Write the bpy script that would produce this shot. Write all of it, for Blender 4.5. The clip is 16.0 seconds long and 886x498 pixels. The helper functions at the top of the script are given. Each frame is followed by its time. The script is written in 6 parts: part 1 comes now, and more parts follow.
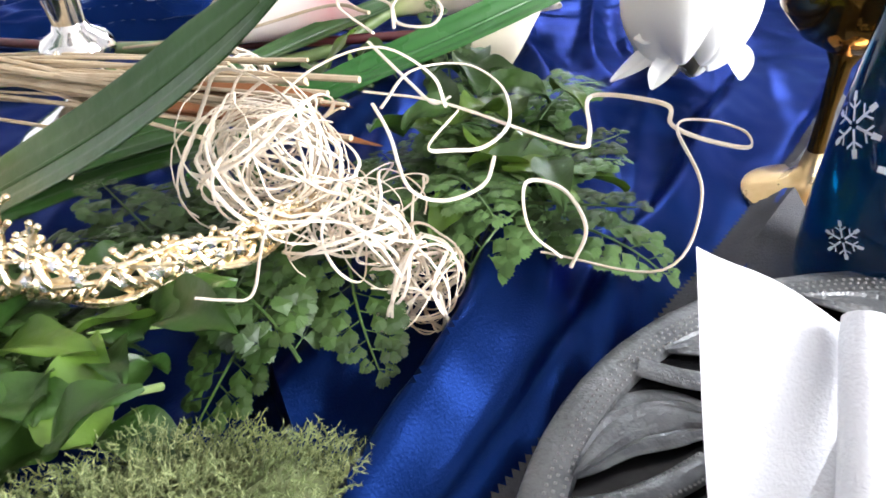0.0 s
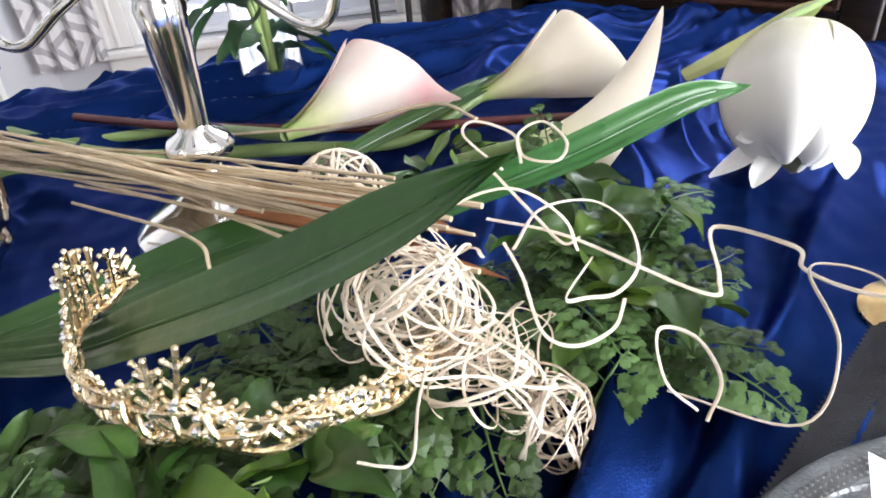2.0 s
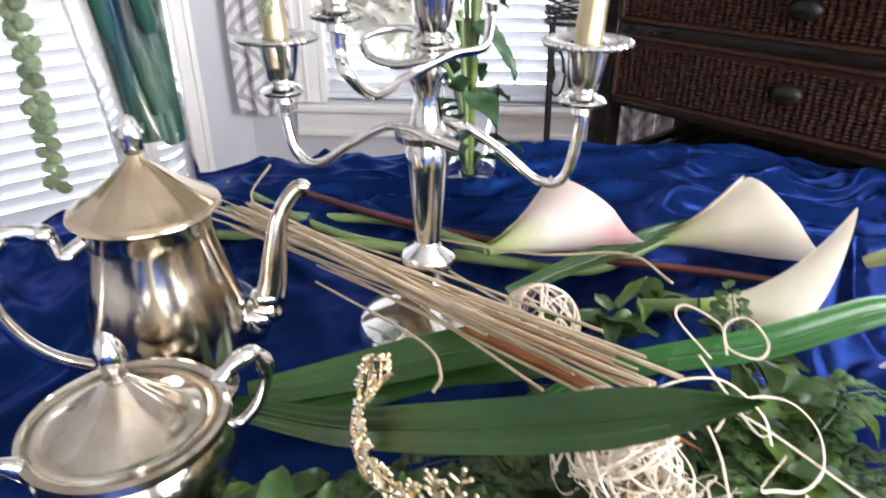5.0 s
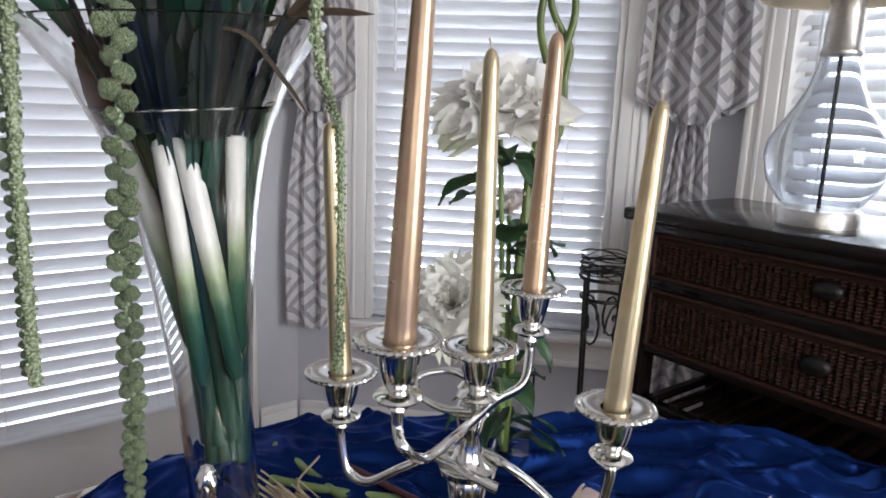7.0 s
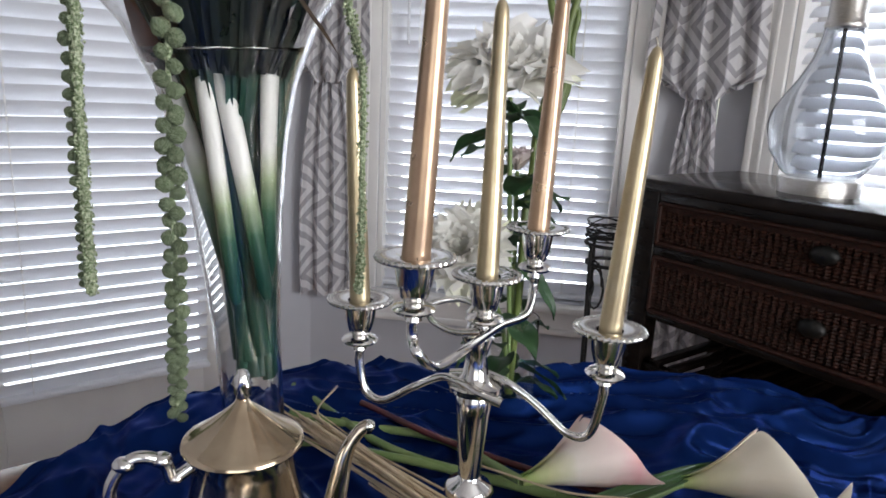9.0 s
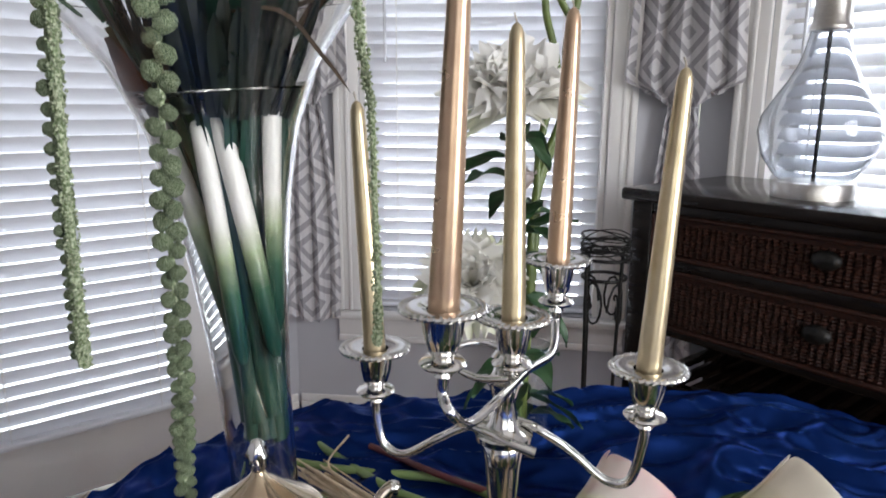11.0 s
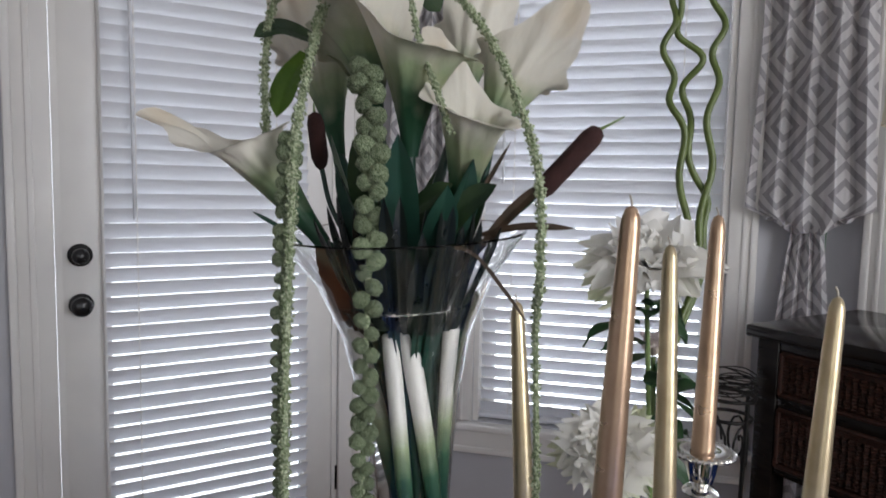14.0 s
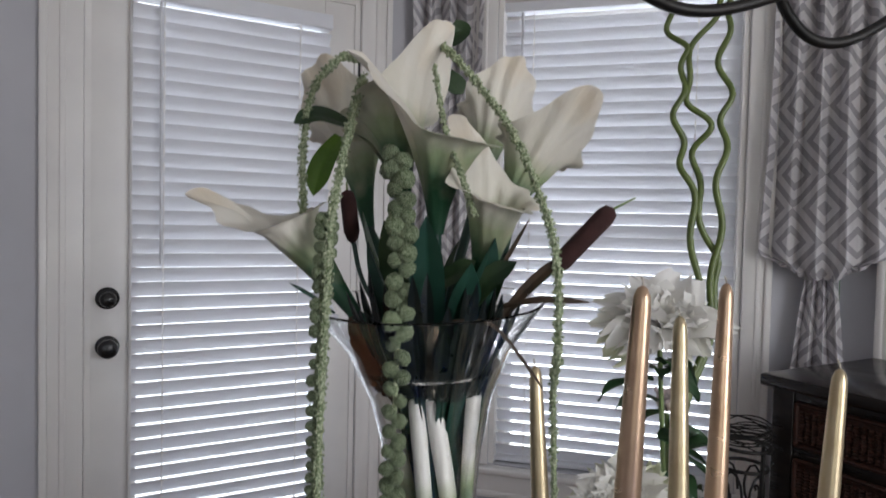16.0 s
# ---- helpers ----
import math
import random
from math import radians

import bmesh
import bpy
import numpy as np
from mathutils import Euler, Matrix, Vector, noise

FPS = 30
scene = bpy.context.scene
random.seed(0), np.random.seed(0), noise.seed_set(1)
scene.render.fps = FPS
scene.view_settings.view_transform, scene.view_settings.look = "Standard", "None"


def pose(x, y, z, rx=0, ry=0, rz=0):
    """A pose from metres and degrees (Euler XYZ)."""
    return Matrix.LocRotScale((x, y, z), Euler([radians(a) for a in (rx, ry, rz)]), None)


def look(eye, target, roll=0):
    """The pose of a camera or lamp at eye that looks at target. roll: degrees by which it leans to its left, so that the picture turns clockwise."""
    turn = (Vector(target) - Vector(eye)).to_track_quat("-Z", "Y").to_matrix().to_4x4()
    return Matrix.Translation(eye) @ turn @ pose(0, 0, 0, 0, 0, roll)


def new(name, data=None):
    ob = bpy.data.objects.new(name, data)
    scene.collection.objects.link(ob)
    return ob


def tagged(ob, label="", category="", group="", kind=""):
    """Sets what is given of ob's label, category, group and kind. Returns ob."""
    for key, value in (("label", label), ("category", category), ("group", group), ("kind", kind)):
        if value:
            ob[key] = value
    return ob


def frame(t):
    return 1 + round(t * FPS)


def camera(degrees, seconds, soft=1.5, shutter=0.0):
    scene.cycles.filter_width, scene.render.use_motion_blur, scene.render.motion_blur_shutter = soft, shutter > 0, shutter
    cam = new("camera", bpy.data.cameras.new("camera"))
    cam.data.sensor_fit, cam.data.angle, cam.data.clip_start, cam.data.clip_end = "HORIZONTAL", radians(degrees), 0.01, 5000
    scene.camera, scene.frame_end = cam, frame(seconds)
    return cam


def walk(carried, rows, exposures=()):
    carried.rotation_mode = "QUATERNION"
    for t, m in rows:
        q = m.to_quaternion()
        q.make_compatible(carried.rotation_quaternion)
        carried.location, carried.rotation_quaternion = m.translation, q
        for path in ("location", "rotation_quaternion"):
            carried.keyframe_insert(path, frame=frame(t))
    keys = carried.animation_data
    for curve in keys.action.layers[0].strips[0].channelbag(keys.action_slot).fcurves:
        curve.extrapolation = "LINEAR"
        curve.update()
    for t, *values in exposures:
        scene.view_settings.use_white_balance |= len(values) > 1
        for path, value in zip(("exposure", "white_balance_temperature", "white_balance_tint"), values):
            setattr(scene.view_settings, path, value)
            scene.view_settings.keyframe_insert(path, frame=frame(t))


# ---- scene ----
cam = camera(67.4, 16.0, 1.7, 0.25)
PATH = [
    (0, (0.26, 0.211, 0.978), (0.758, 1.759, -0.185), -3.9),
    (0.5, (0.267, 0.186, 1.007), (0.646, 1.78, -0.14), -5.8),
    (1, (0.273, 0.187, 1.041), (0.6, 1.834, -0.046), -6.5),
    (1.5, (0.265, 0.211, 1.035), (0.626, 1.861, -0.036), -6.4),
    (2, (0.235, 0.241, 1.026), (0.61, 1.879, -0.058), -5.4),
    (2.5, (0.23, 0.236, 1.025), (0.572, 1.86, -0.092), -4.7),
    (3, (0.259, 0.222, 1.037), (0.549, 1.836, -0.108), -7.5),
    (3.5, (0.313, 0.167, 1.045), (0.496, 1.806, -0.086), -9.8),
    (4, (0.305, 0.177, 1.056), (0.454, 1.816, -0.08), -5.8),
    (4.5, (0.242, 0.198, 1.073), (0.383, 1.886, 0.01), -2.1),
    (5, (0.16, 0.207, 1.117), (0.238, 1.983, 0.201), -0.0),
    (5.2, (0.145, 0.207, 1.134), (0.163, 2.011, 0.272), -0.2),
    (7.5, (0.149, 0.175, 1.271), (0.117, 2.146, 0.932), 2.3),
    (8, (0.145, 0.152, 1.265), (0.085, 2.124, 0.94), 2.0),
    (8.7, (0.15, 0.126, 1.229), (0.094, 2.075, 0.784), 2.9),
    (10.8, (0.115, 0.169, 1.237), (0.11, 2.114, 0.772), 0.2),
    (11, (0.109, 0.175, 1.246), (0.124, 2.131, 0.825), 0.3),
    (11.5, (0.096, 0.195, 1.251), (0.136, 2.166, 0.916), 0.1),
    (12, (0.093, 0.206, 1.254), (0.118, 2.184, 0.963), 0.1),
    (12.5, (0.085, 0.195, 1.259), (0.049, 2.174, 0.97), -0.3),
    (13, (0.068, 0.164, 1.282), (-0.053, 2.14, 1.0), -0.5),
    (13.5, (0.057, 0.147, 1.316), (-0.161, 2.119, 1.061), 0.0),
    (14, (0.053, 0.123, 1.359), (-0.227, 2.096, 1.187), 1.1),
    (14.5, (0.044, 0.104, 1.408), (-0.269, 2.074, 1.263), 1.2),
    (15, (0.042, 0.09, 1.451), (-0.268, 2.063, 1.353), 1.3),
    (15.5, (0.051, 0.088, 1.451), (-0.256, 2.064, 1.404), 0.5),
    (16, (0.049, 0.081, 1.397), (-0.275, 2.054, 1.326), 1.3),
]
walk(cam, [(t, look(eye, target, roll)) for t, eye, target, roll in PATH], [(0, 2.0, 6300, 10), (1.5, 1.75, 6300, 10), (4.5, 1.75, 6300, 10), (5.2, 1.6, 6300, 10), (7.3, 0.5, 6300, 11), (8.7, 0.45, 6300, 11), (10.8, 0.6, 6300, 11), (12, 0.2, 6300, 11), (13.5, 0.15, 6300, 11), (14.5, 0.0, 6300, 12), (16, -0.05, 6300, 12)])

# ---- light ----
world = bpy.data.worlds.new("sky")
scene.world = world
world.use_nodes = True
wn = world.node_tree
sky = wn.nodes.new("ShaderNodeTexSky")
sky.sky_type, sky.sun_disc = "NISHITA", False
sky.sun_elevation, sky.sun_rotation = radians(38), radians(200)
wn.links.new(sky.outputs[0], wn.nodes["Background"].inputs[0])
wn.nodes["Background"].inputs[1].default_value = 0.12
sun = new("sun", bpy.data.lights.new("sun", "SUN"))
sun.data.energy, sun.data.angle, sun.data.color = 1.0, radians(12), (1.0, 0.96, 0.9)
sun.matrix_basis = look((3, -6, 6), (0, 0, 0))


def window_light(name, m, w, h, power, col):
    lamp = bpy.data.lights.new(name, "AREA")
    lamp.shape, lamp.size, lamp.size_y, lamp.energy, lamp.color = "RECTANGLE", w, h, power, col
    ob = new(name, lamp)
    ob.matrix_basis = m
    return ob


# daylight that enters by the patio doors behind and the window beside the camera
window_light("daylight_back", look((0.6, -2.62, 1.5), (0.6, 0, 1.1)), 2.3, 1.9, 11, (1.0, 0.98, 0.96))
window_light("daylight_side", look((2.3, -0.9, 1.55), (0.2, 0.5, 0.8)), 1.5, 1.7, 58, (0.99, 0.98, 0.98))


# ---- geometry ----
class Geo:
    """Gathers vertices and faces for one mesh."""

    def __init__(self):
        self.v, self.f = [], []

    def add(self, vs, fs):
        o = len(self.v)
        self.v.extend(tuple(p) for p in vs)
        self.f.extend(tuple(i + o for i in q) for q in fs)
        return self

    def box(self, x0, x1, y0, y1, z0, z1, b=0.0):
        if b <= 0:
            vs = [(x, y, z) for z in (z0, z1) for y in (y0, y1) for x in (x0, x1)]
            return self.add(vs, [(0, 2, 3, 1), (4, 5, 7, 6), (0, 1, 5, 4), (1, 3, 7, 5), (3, 2, 6, 7), (2, 0, 4, 6)])
        bm = bmesh.new()
        bmesh.ops.create_cube(bm, size=1, matrix=Matrix.Translation(((x0 + x1) / 2, (y0 + y1) / 2, (z0 + z1) / 2)) @ Matrix.Diagonal((x1 - x0, y1 - y0, z1 - z0, 1)))
        bmesh.ops.bevel(bm, geom=bm.edges[:], offset=b, segments=2, affect="EDGES", profile=0.5)
        bm.verts.index_update()
        self.add([v.co for v in bm.verts], [[v.index for v in f.verts] for f in bm.faces])
        bm.free()
        return self

    def lathe(self, prof, seg=32, m=None, wob=None, caps=True):
        m = m or Matrix()
        vs, fs = [], []
        for r, z in prof:
            for k in range(seg):
                a = 2 * math.pi * k / seg
                rr = r * (1 + (wob(a, z) if wob else 0))
                vs.append(m @ Vector((rr * math.cos(a), rr * math.sin(a), z)))
        for j in range(len(prof) - 1):
            for k in range(seg):
                l = (k + 1) % seg
                fs.append((j * seg + k, j * seg + l, (j + 1) * seg + l, (j + 1) * seg + k))
        if caps and prof[0][0] > 1e-5:
            fs.append(tuple(range(seg - 1, -1, -1)))
        if caps and prof[-1][0] > 1e-5:
            fs.append(tuple((len(prof) - 1) * seg + k for k in range(seg)))
        return self.add(vs, fs)

    def tube(self, pts, rad, seg=8, flat=1.0, close=False):
        pts = [Vector(p) for p in pts]
        n = len(pts)
        rads = rad if isinstance(rad, (list, tuple)) else [rad] * n
        vs, fs = [], []
        side = None
        for i, p in enumerate(pts):
            d = (pts[(i + 1) % n] - pts[i - 1]) if close else (pts[min(i + 1, n - 1)] - pts[max(i - 1, 0)])
            d = d.normalized() if d.length > 1e-9 else Vector((0, 0, 1))
            if side is None:
                side = d.cross(Vector((0, 0, 1)) if abs(d.z) < 0.9 else Vector((1, 0, 0))).normalized()
            else:
                side = (side - d * side.dot(d))
                side = side.normalized() if side.length > 1e-9 else d.orthogonal().normalized()
            up = d.cross(side)
            for k in range(seg):
                a = 2 * math.pi * k / seg
                vs.append(p + side * (rads[i] * math.cos(a)) + up * (rads[i] * flat * math.sin(a)))
        for i in range(n if close else n - 1):
            j = (i + 1) % n
            for k in range(seg):
                l = (k + 1) % seg
                fs.append((i * seg + k, i * seg + l, j * seg + l, j * seg + k))
        if not close:
            fs += [tuple(range(seg - 1, -1, -1)), tuple((n - 1) * seg + k for k in range(seg))]
        return self.add(vs, fs)

    def grid(self, fn, nu, nv, closed=False):
        vs = [fn(i / nu, j / nv) for j in range(nv + 1) for i in range(nu + (0 if closed else 1))]
        w = nu if closed else nu + 1
        fs = [(j * w + i, j * w + (i + 1) % w, (j + 1) * w + (i + 1) % w, (j + 1) * w + i) for j in range(nv) for i in range(nu)]
        return self.add(vs, fs)

    def ball(self, c, r, sub=1, squash=(1, 1, 1)):
        bm = bmesh.new()
        bmesh.ops.create_icosphere(bm, subdivisions=sub, radius=1)
        bm.verts.index_update()
        self.add([(c[0] + v.co.x * r * squash[0], c[1] + v.co.y * r * squash[1], c[2] + v.co.z * r * squash[2]) for v in bm.verts], [[v.index for v in f.verts] for f in bm.faces])
        bm.free()
        return self


def spline(pts, per=8):
    """Points of a smooth curve through pts."""
    p = [Vector(q) for q in pts]
    p = [p[0] * 2 - p[1]] + p + [p[-1] * 2 - p[-2]]
    out = []
    for i in range(1, len(p) - 2):
        for k in range(per):
            t = k / per
            out.append(0.5 * (2 * p[i] + (p[i + 1] - p[i - 1]) * t + (2 * p[i - 1] - 5 * p[i] + 4 * p[i + 1] - p[i + 2]) * t * t + (3 * p[i] - p[i - 1] - 3 * p[i + 1] + p[i + 2]) * t ** 3))
    return out + [p[-2]]


def mesh_of(name, geo, material, smooth=True):
    me = bpy.data.meshes.new(name)
    me.from_pydata(geo.v, [], geo.f)
    me.materials.append(material)
    if smooth:
        me.shade_smooth()
        me.set_sharp_from_angle(angle=radians(50))
    return me


def part(name, geo, material, parent, label="", smooth=True, m=None):
    """One mesh object under a thing or a part."""
    ob = new(name, mesh_of(name, geo, material, smooth))
    ob.parent = parent
    if m is not None:
        ob.matrix_basis = m
    return tagged(ob, label)


def thing(name, label, category, m=None, group="", kind=""):
    ob = new(name)
    ob.empty_display_size = 0.02
    if m is not None:
        ob.matrix_basis = m
    return tagged(ob, label, category, group, kind)


def solid(name, geo, material, label, category, group="", kind="", smooth=True, m=None):
    ob = new(name, mesh_of(name, geo, material, smooth))
    if m is not None:
        ob.matrix_basis = m
    return tagged(ob, label, category, group, kind)


# ---- materials ----
def mat(name, col, col2=None, scale=12.0, rough=0.5, rvar=0.1, metal=0.0, bump=0.15, bscale=150.0, spread=(0.35, 0.65), sheen=0.0, coat=0.0, trans=0.0, sub=0.0, stretch=(1, 1, 1), isl=0.0, aniso=0.0, rnd=0.0):
    m = bpy.data.materials.new(name)
    m.use_nodes = True
    t = m.node_tree
    b = t.nodes["Principled BSDF"]
    N, L = t.nodes.new, t.links.new
    co = N("ShaderNodeTexCoord")
    mp = N("ShaderNodeMapping")
    mp.inputs["Scale"].default_value = stretch
    L(co.outputs["Object"], mp.inputs[0])
    n1 = N("ShaderNodeTexNoise")
    n1.inputs["Scale"].default_value, n1.inputs["Detail"].default_value = scale, 6
    L(mp.outputs[0], n1.inputs[0])
    n2 = N("ShaderNodeTexNoise")
    n2.inputs["Scale"].default_value, n2.inputs["Detail"].default_value = bscale, 3
    L(mp.outputs[0], n2.inputs[0])
    rg = N("ShaderNodeMapRange")
    rg.inputs[1].default_value, rg.inputs[2].default_value = spread
    L(n1.outputs[0], rg.inputs[0])
    mx = N("ShaderNodeMix")
    mx.data_type = "RGBA"
    L(rg.outputs[0], mx.inputs[0])
    c2 = col2 or tuple(c * 0.8 for c in col)
    mx.inputs[6].default_value, mx.inputs[7].default_value = (*col, 1), (*c2, 1)
    out = mx.outputs[2]
    if isl or rnd:
        hs = N("ShaderNodeHueSaturation")
        vr = N("ShaderNodeMapRange")
        vr.inputs[3].default_value, vr.inputs[4].default_value = 1 - (isl or rnd), 1 + (isl or rnd)
        src = N("ShaderNodeNewGeometry").outputs["Random Per Island"] if isl else N("ShaderNodeObjectInfo").outputs["Random"]
        L(src, vr.inputs[0])
        L(vr.outputs[0], hs.inputs["Value"])
        L(out, hs.inputs["Color"])
        out = hs.outputs[0]
    L(out, b.inputs["Base Color"])
    rr = N("ShaderNodeMapRange")
    rr.inputs[3].default_value, rr.inputs[4].default_value = max(0.02, rough - rvar), min(1, rough + rvar)
    L(n1.outputs[0], rr.inputs[0])
    L(rr.outputs[0], b.inputs["Roughness"])
    b.inputs["Metallic"].default_value = metal
    if bump:
        bp = N("ShaderNodeBump")
        bp.inputs["Strength"].default_value, bp.inputs["Distance"].default_value = bump, 0.002
        L(n2.outputs[0], bp.inputs["Height"])
        L(bp.outputs[0], b.inputs["Normal"])
    b.inputs["Sheen Weight"].default_value = sheen
    b.inputs["Coat Weight"].default_value = coat
    b.inputs["Anisotropic"].default_value = aniso
    if sub:
        b.inputs["Subsurface Weight"].default_value = sub
        b.inputs["Subsurface Radius"].default_value = (0.01, 0.008, 0.006)
    if trans:
        tr = N("ShaderNodeBsdfTranslucent")
        L(out, tr.inputs[0])
        ms = N("ShaderNodeMixShader")
        ms.inputs[0].default_value = trans
        L(b.outputs[0], ms.inputs[1])
        L(tr.outputs[0], ms.inputs[2])
        L(ms.outputs[0], t.nodes["Material Output"].inputs[0])
    return m


def glass(name, col=(1, 1, 1), rough=0.0, ior=1.45, weight=1.0):
    m = bpy.data.materials.new(name)
    m.use_nodes = True
    b = m.node_tree.nodes["Principled BSDF"]
    b.inputs["Base Color"].default_value = (*col, 1)
    b.inputs["Roughness"].default_value, b.inputs["IOR"].default_value = rough, ior
    b.inputs["Transmission Weight"].default_value = weight
    return m


WALL = mat("wall_paint", (0.52, 0.52, 0.55), (0.48, 0.48, 0.51), scale=3, rough=0.7, bump=0.08, bscale=300)
TRIM = mat("white_trim", (0.8, 0.78, 0.75), (0.74, 0.72, 0.7), scale=5, rough=0.4, bump=0.03)
CEIL = mat("ceiling_paint", (0.8, 0.8, 0.8), scale=4, rough=0.9, bump=0.2, bscale=80)
FLOOR = mat("oak_floor", (0.26, 0.12, 0.05), (0.16, 0.07, 0.03), scale=9, rough=0.35, bump=0.1, stretch=(1, 8, 1), rnd=0.2)
SLAT = mat("blind_slat", (0.84, 0.85, 0.88), (0.8, 0.81, 0.85), scale=6, rough=0.45, bump=0.02, trans=0.12)
ESPRESSO = mat("espresso_wood", (0.008, 0.006, 0.0055), (0.014, 0.010, 0.008), scale=14, rough=0.16, bump=0.05, stretch=(1, 1, 6), coat=0.0)
WICKER = mat("wicker", (0.048, 0.017, 0.011), (0.016, 0.007, 0.005), scale=90, rough=0.5, bump=0.2, bscale=400, isl=0.15)
IRON = mat("black_iron", (0.012, 0.012, 0.012), (0.02, 0.018, 0.016), scale=40, rough=0.45, metal=0.6, bump=0.2)
SILVER = mat("silver_plate", (0.86, 0.85, 0.83), (0.72, 0.7, 0.66), scale=18, rough=0.12, rvar=0.06, metal=1, bump=0.02)
# tarnish, with warm and dark reflections also put into its two tones
TARNISHREFLECT = mat("tarnished_silver_reflections", (0.72, 0.66, 0.57), (0.40, 0.33, 0.25), scale=22, rough=0.14, rvar=0.08, metal=1, bump=0.03)
BRASSLID = mat("warm_silver", (0.66, 0.54, 0.38), (0.48, 0.37, 0.25), scale=16, rough=0.16, metal=1, bump=0.03)
NAVY = mat("navy_satin", (0.005, 0.020, 0.108), (0.0035, 0.013, 0.075), metal=0.72, scale=6, rough=0.30, rvar=0.06, bump=0.12, bscale=900, sheen=0.0, spread=(0.3, 0.7))
GOLDWAX = mat("gold_candle", (0.56, 0.47, 0.31), (0.46, 0.37, 0.23), scale=30, rough=0.34, metal=0.85, bump=0.05, bscale=80)
COPPERWAX = mat("rose_gold_candle", (0.54, 0.38, 0.26), (0.44, 0.30, 0.20), scale=30, rough=0.3, metal=0.8, bump=0.05, bscale=80)
WICK = mat("wick", (0.5, 0.45, 0.38), rough=0.9)
NAVY.node_tree.nodes["Principled BSDF"].inputs["Specular IOR Level"].default_value = 0.2
NAVY.node_tree.nodes["Principled BSDF"].inputs["Specular Tint"].default_value = (0.25, 0.48, 1.0, 1)
CLEAR = glass("clear_glass")
LAMPGLASS = glass("smoke_glass", (0.74, 0.76, 0.79))
for dark in (ESPRESSO, WICKER):
    dark.node_tree.nodes["Principled BSDF"].inputs["Specular IOR Level"].default_value = 0.22
CREAM = mat("cream_shade", (0.78, 0.72, 0.6), (0.72, 0.65, 0.52), scale=25, rough=0.85, bump=0.2, bscale=500, trans=0.3)
NICKEL = mat("brushed_nickel", (0.6, 0.58, 0.55), (0.5, 0.48, 0.45), scale=60, rough=0.3, metal=1, stretch=(1, 1, 12))
KNOBBLACK = mat("black_knob", (0.01, 0.01, 0.011), rough=0.25, bump=0.02)


def emit(name, col, s):
    m = bpy.data.materials.new(name)
    m.use_nodes = True
    b = m.node_tree.nodes["Principled BSDF"]
    b.inputs["Base Color"].default_value = (*col, 1)
    b.inputs["Emission Color"].default_value, b.inputs["Emission Strength"].default_value = (*col, 1), s
    return m


OUTSIDE = emit("overcast_outside", (0.93, 0.97, 1.0), 3.7)
PORCH = emit("shaded_porch_light", (0.92, 0.96, 1.0), 1.8)

# ---- structure ----
W1 = pose(-0.43, 2.60, 0, 0, 0, 38.4)
W2 = pose(-0.43, 2.60, 0, 0, 0, -6.6)
W3 = pose(0.984, 2.436, 0, 0, 0, -51.6)
TOP = 2.75
T = 0.14


def wall_with_hole(name, m, x0, x1, hole, label):
    """A wall from x0 to x1 with one opening (a, b, z0, z1)."""
    a, b, z0, z1 = hole
    g = Geo()
    g.box(x0, a, 0, T, 0, TOP).box(b, x1, 0, T, 0, TOP).box(a, b, 0, T, z1, TOP)
    if z0 > 0:
        g.box(a, b, 0, T, 0, z0)
    return solid(name, g, WALL, label, "wall", kind="structure", smooth=False, m=m)


DOOR = (-1.165, -0.287)   # door edges along the door wall
WIN2 = (0.262, 1.125)
WIN3 = (0.215, 1.05)
SILL, HEAD = 0.50, 2.25
wall_with_hole("wall_door", W1, -1.75, 0.02, (DOOR[0], DOOR[1], 0, 2.2), "pale grey painted wall around the glazed door")
wall_with_hole("wall_window_north", W2, 0.0, 1.42, (WIN2[0], WIN2[1], SILL, HEAD), "pale grey painted bay wall with a window")
wall_with_hole("wall_window_east", W3, 0.0, 1.95, (WIN3[0], WIN3[1], SILL, HEAD), "pale grey painted bay wall with a window")


def plain_wall(name, p, q, hole=None):
    ang = math.degrees(math.atan2(q[1] - p[1], q[0] - p[0]))
    L = math.dist(p, q)
    if hole:
        return wall_with_hole(name, pose(*p, 0, 0, 0, ang), 0, L, hole, "pale grey painted wall of the room")
    return solid(name, Geo().box(0, L, 0, T, 0, TOP), WALL, "pale grey painted wall of the room", "wall", kind="structure", smooth=False, m=pose(*p, 0, 0, 0, ang))


plain_wall("wall_west", (-1.95, -2.6), (-1.80, 1.51))
plain_wall("wall_east", (2.195, 0.91), (2.45, -2.6), (0.9, 2.6, 0.6, 2.3))
plain_wall("wall_south", (2.45, -2.6), (-1.95, -2.6), (0.7, 3.0, 0.4, 2.4))
solid("ceiling", Geo().box(-2.3, 2.8, -2.9, 3.2, TOP, TOP + 0.1), CEIL, "white painted ceiling", "ceiling", kind="structure", smooth=False)
ROOM = [(-2.0, -2.68), (2.5, -2.68), (2.26, 0.93), (1.03, 2.50), (-0.46, 2.67), (-1.88, 1.55)]
slab = Geo().add([(x, y, z) for z in (-0.06, -0.012) for x, y in ROOM], [(5, 4, 3, 2, 1, 0), (6, 7, 8, 9, 10, 11)] + [(k, (k + 1) % 6, 6 + (k + 1) % 6, 6 + k) for k in range(6)])
floor = solid("floor", slab, FLOOR, "dark oak plank floor", "floor", kind="structure", smooth=False)
solid("ground", Geo().box(-60, 60, -60, 60, -0.5, -0.4), mat("lawn", (0.05, 0.09, 0.03), (0.08, 0.12, 0.04), scale=2, rough=0.9), "mown lawn outside the house", "ground", kind="structure", smooth=False)


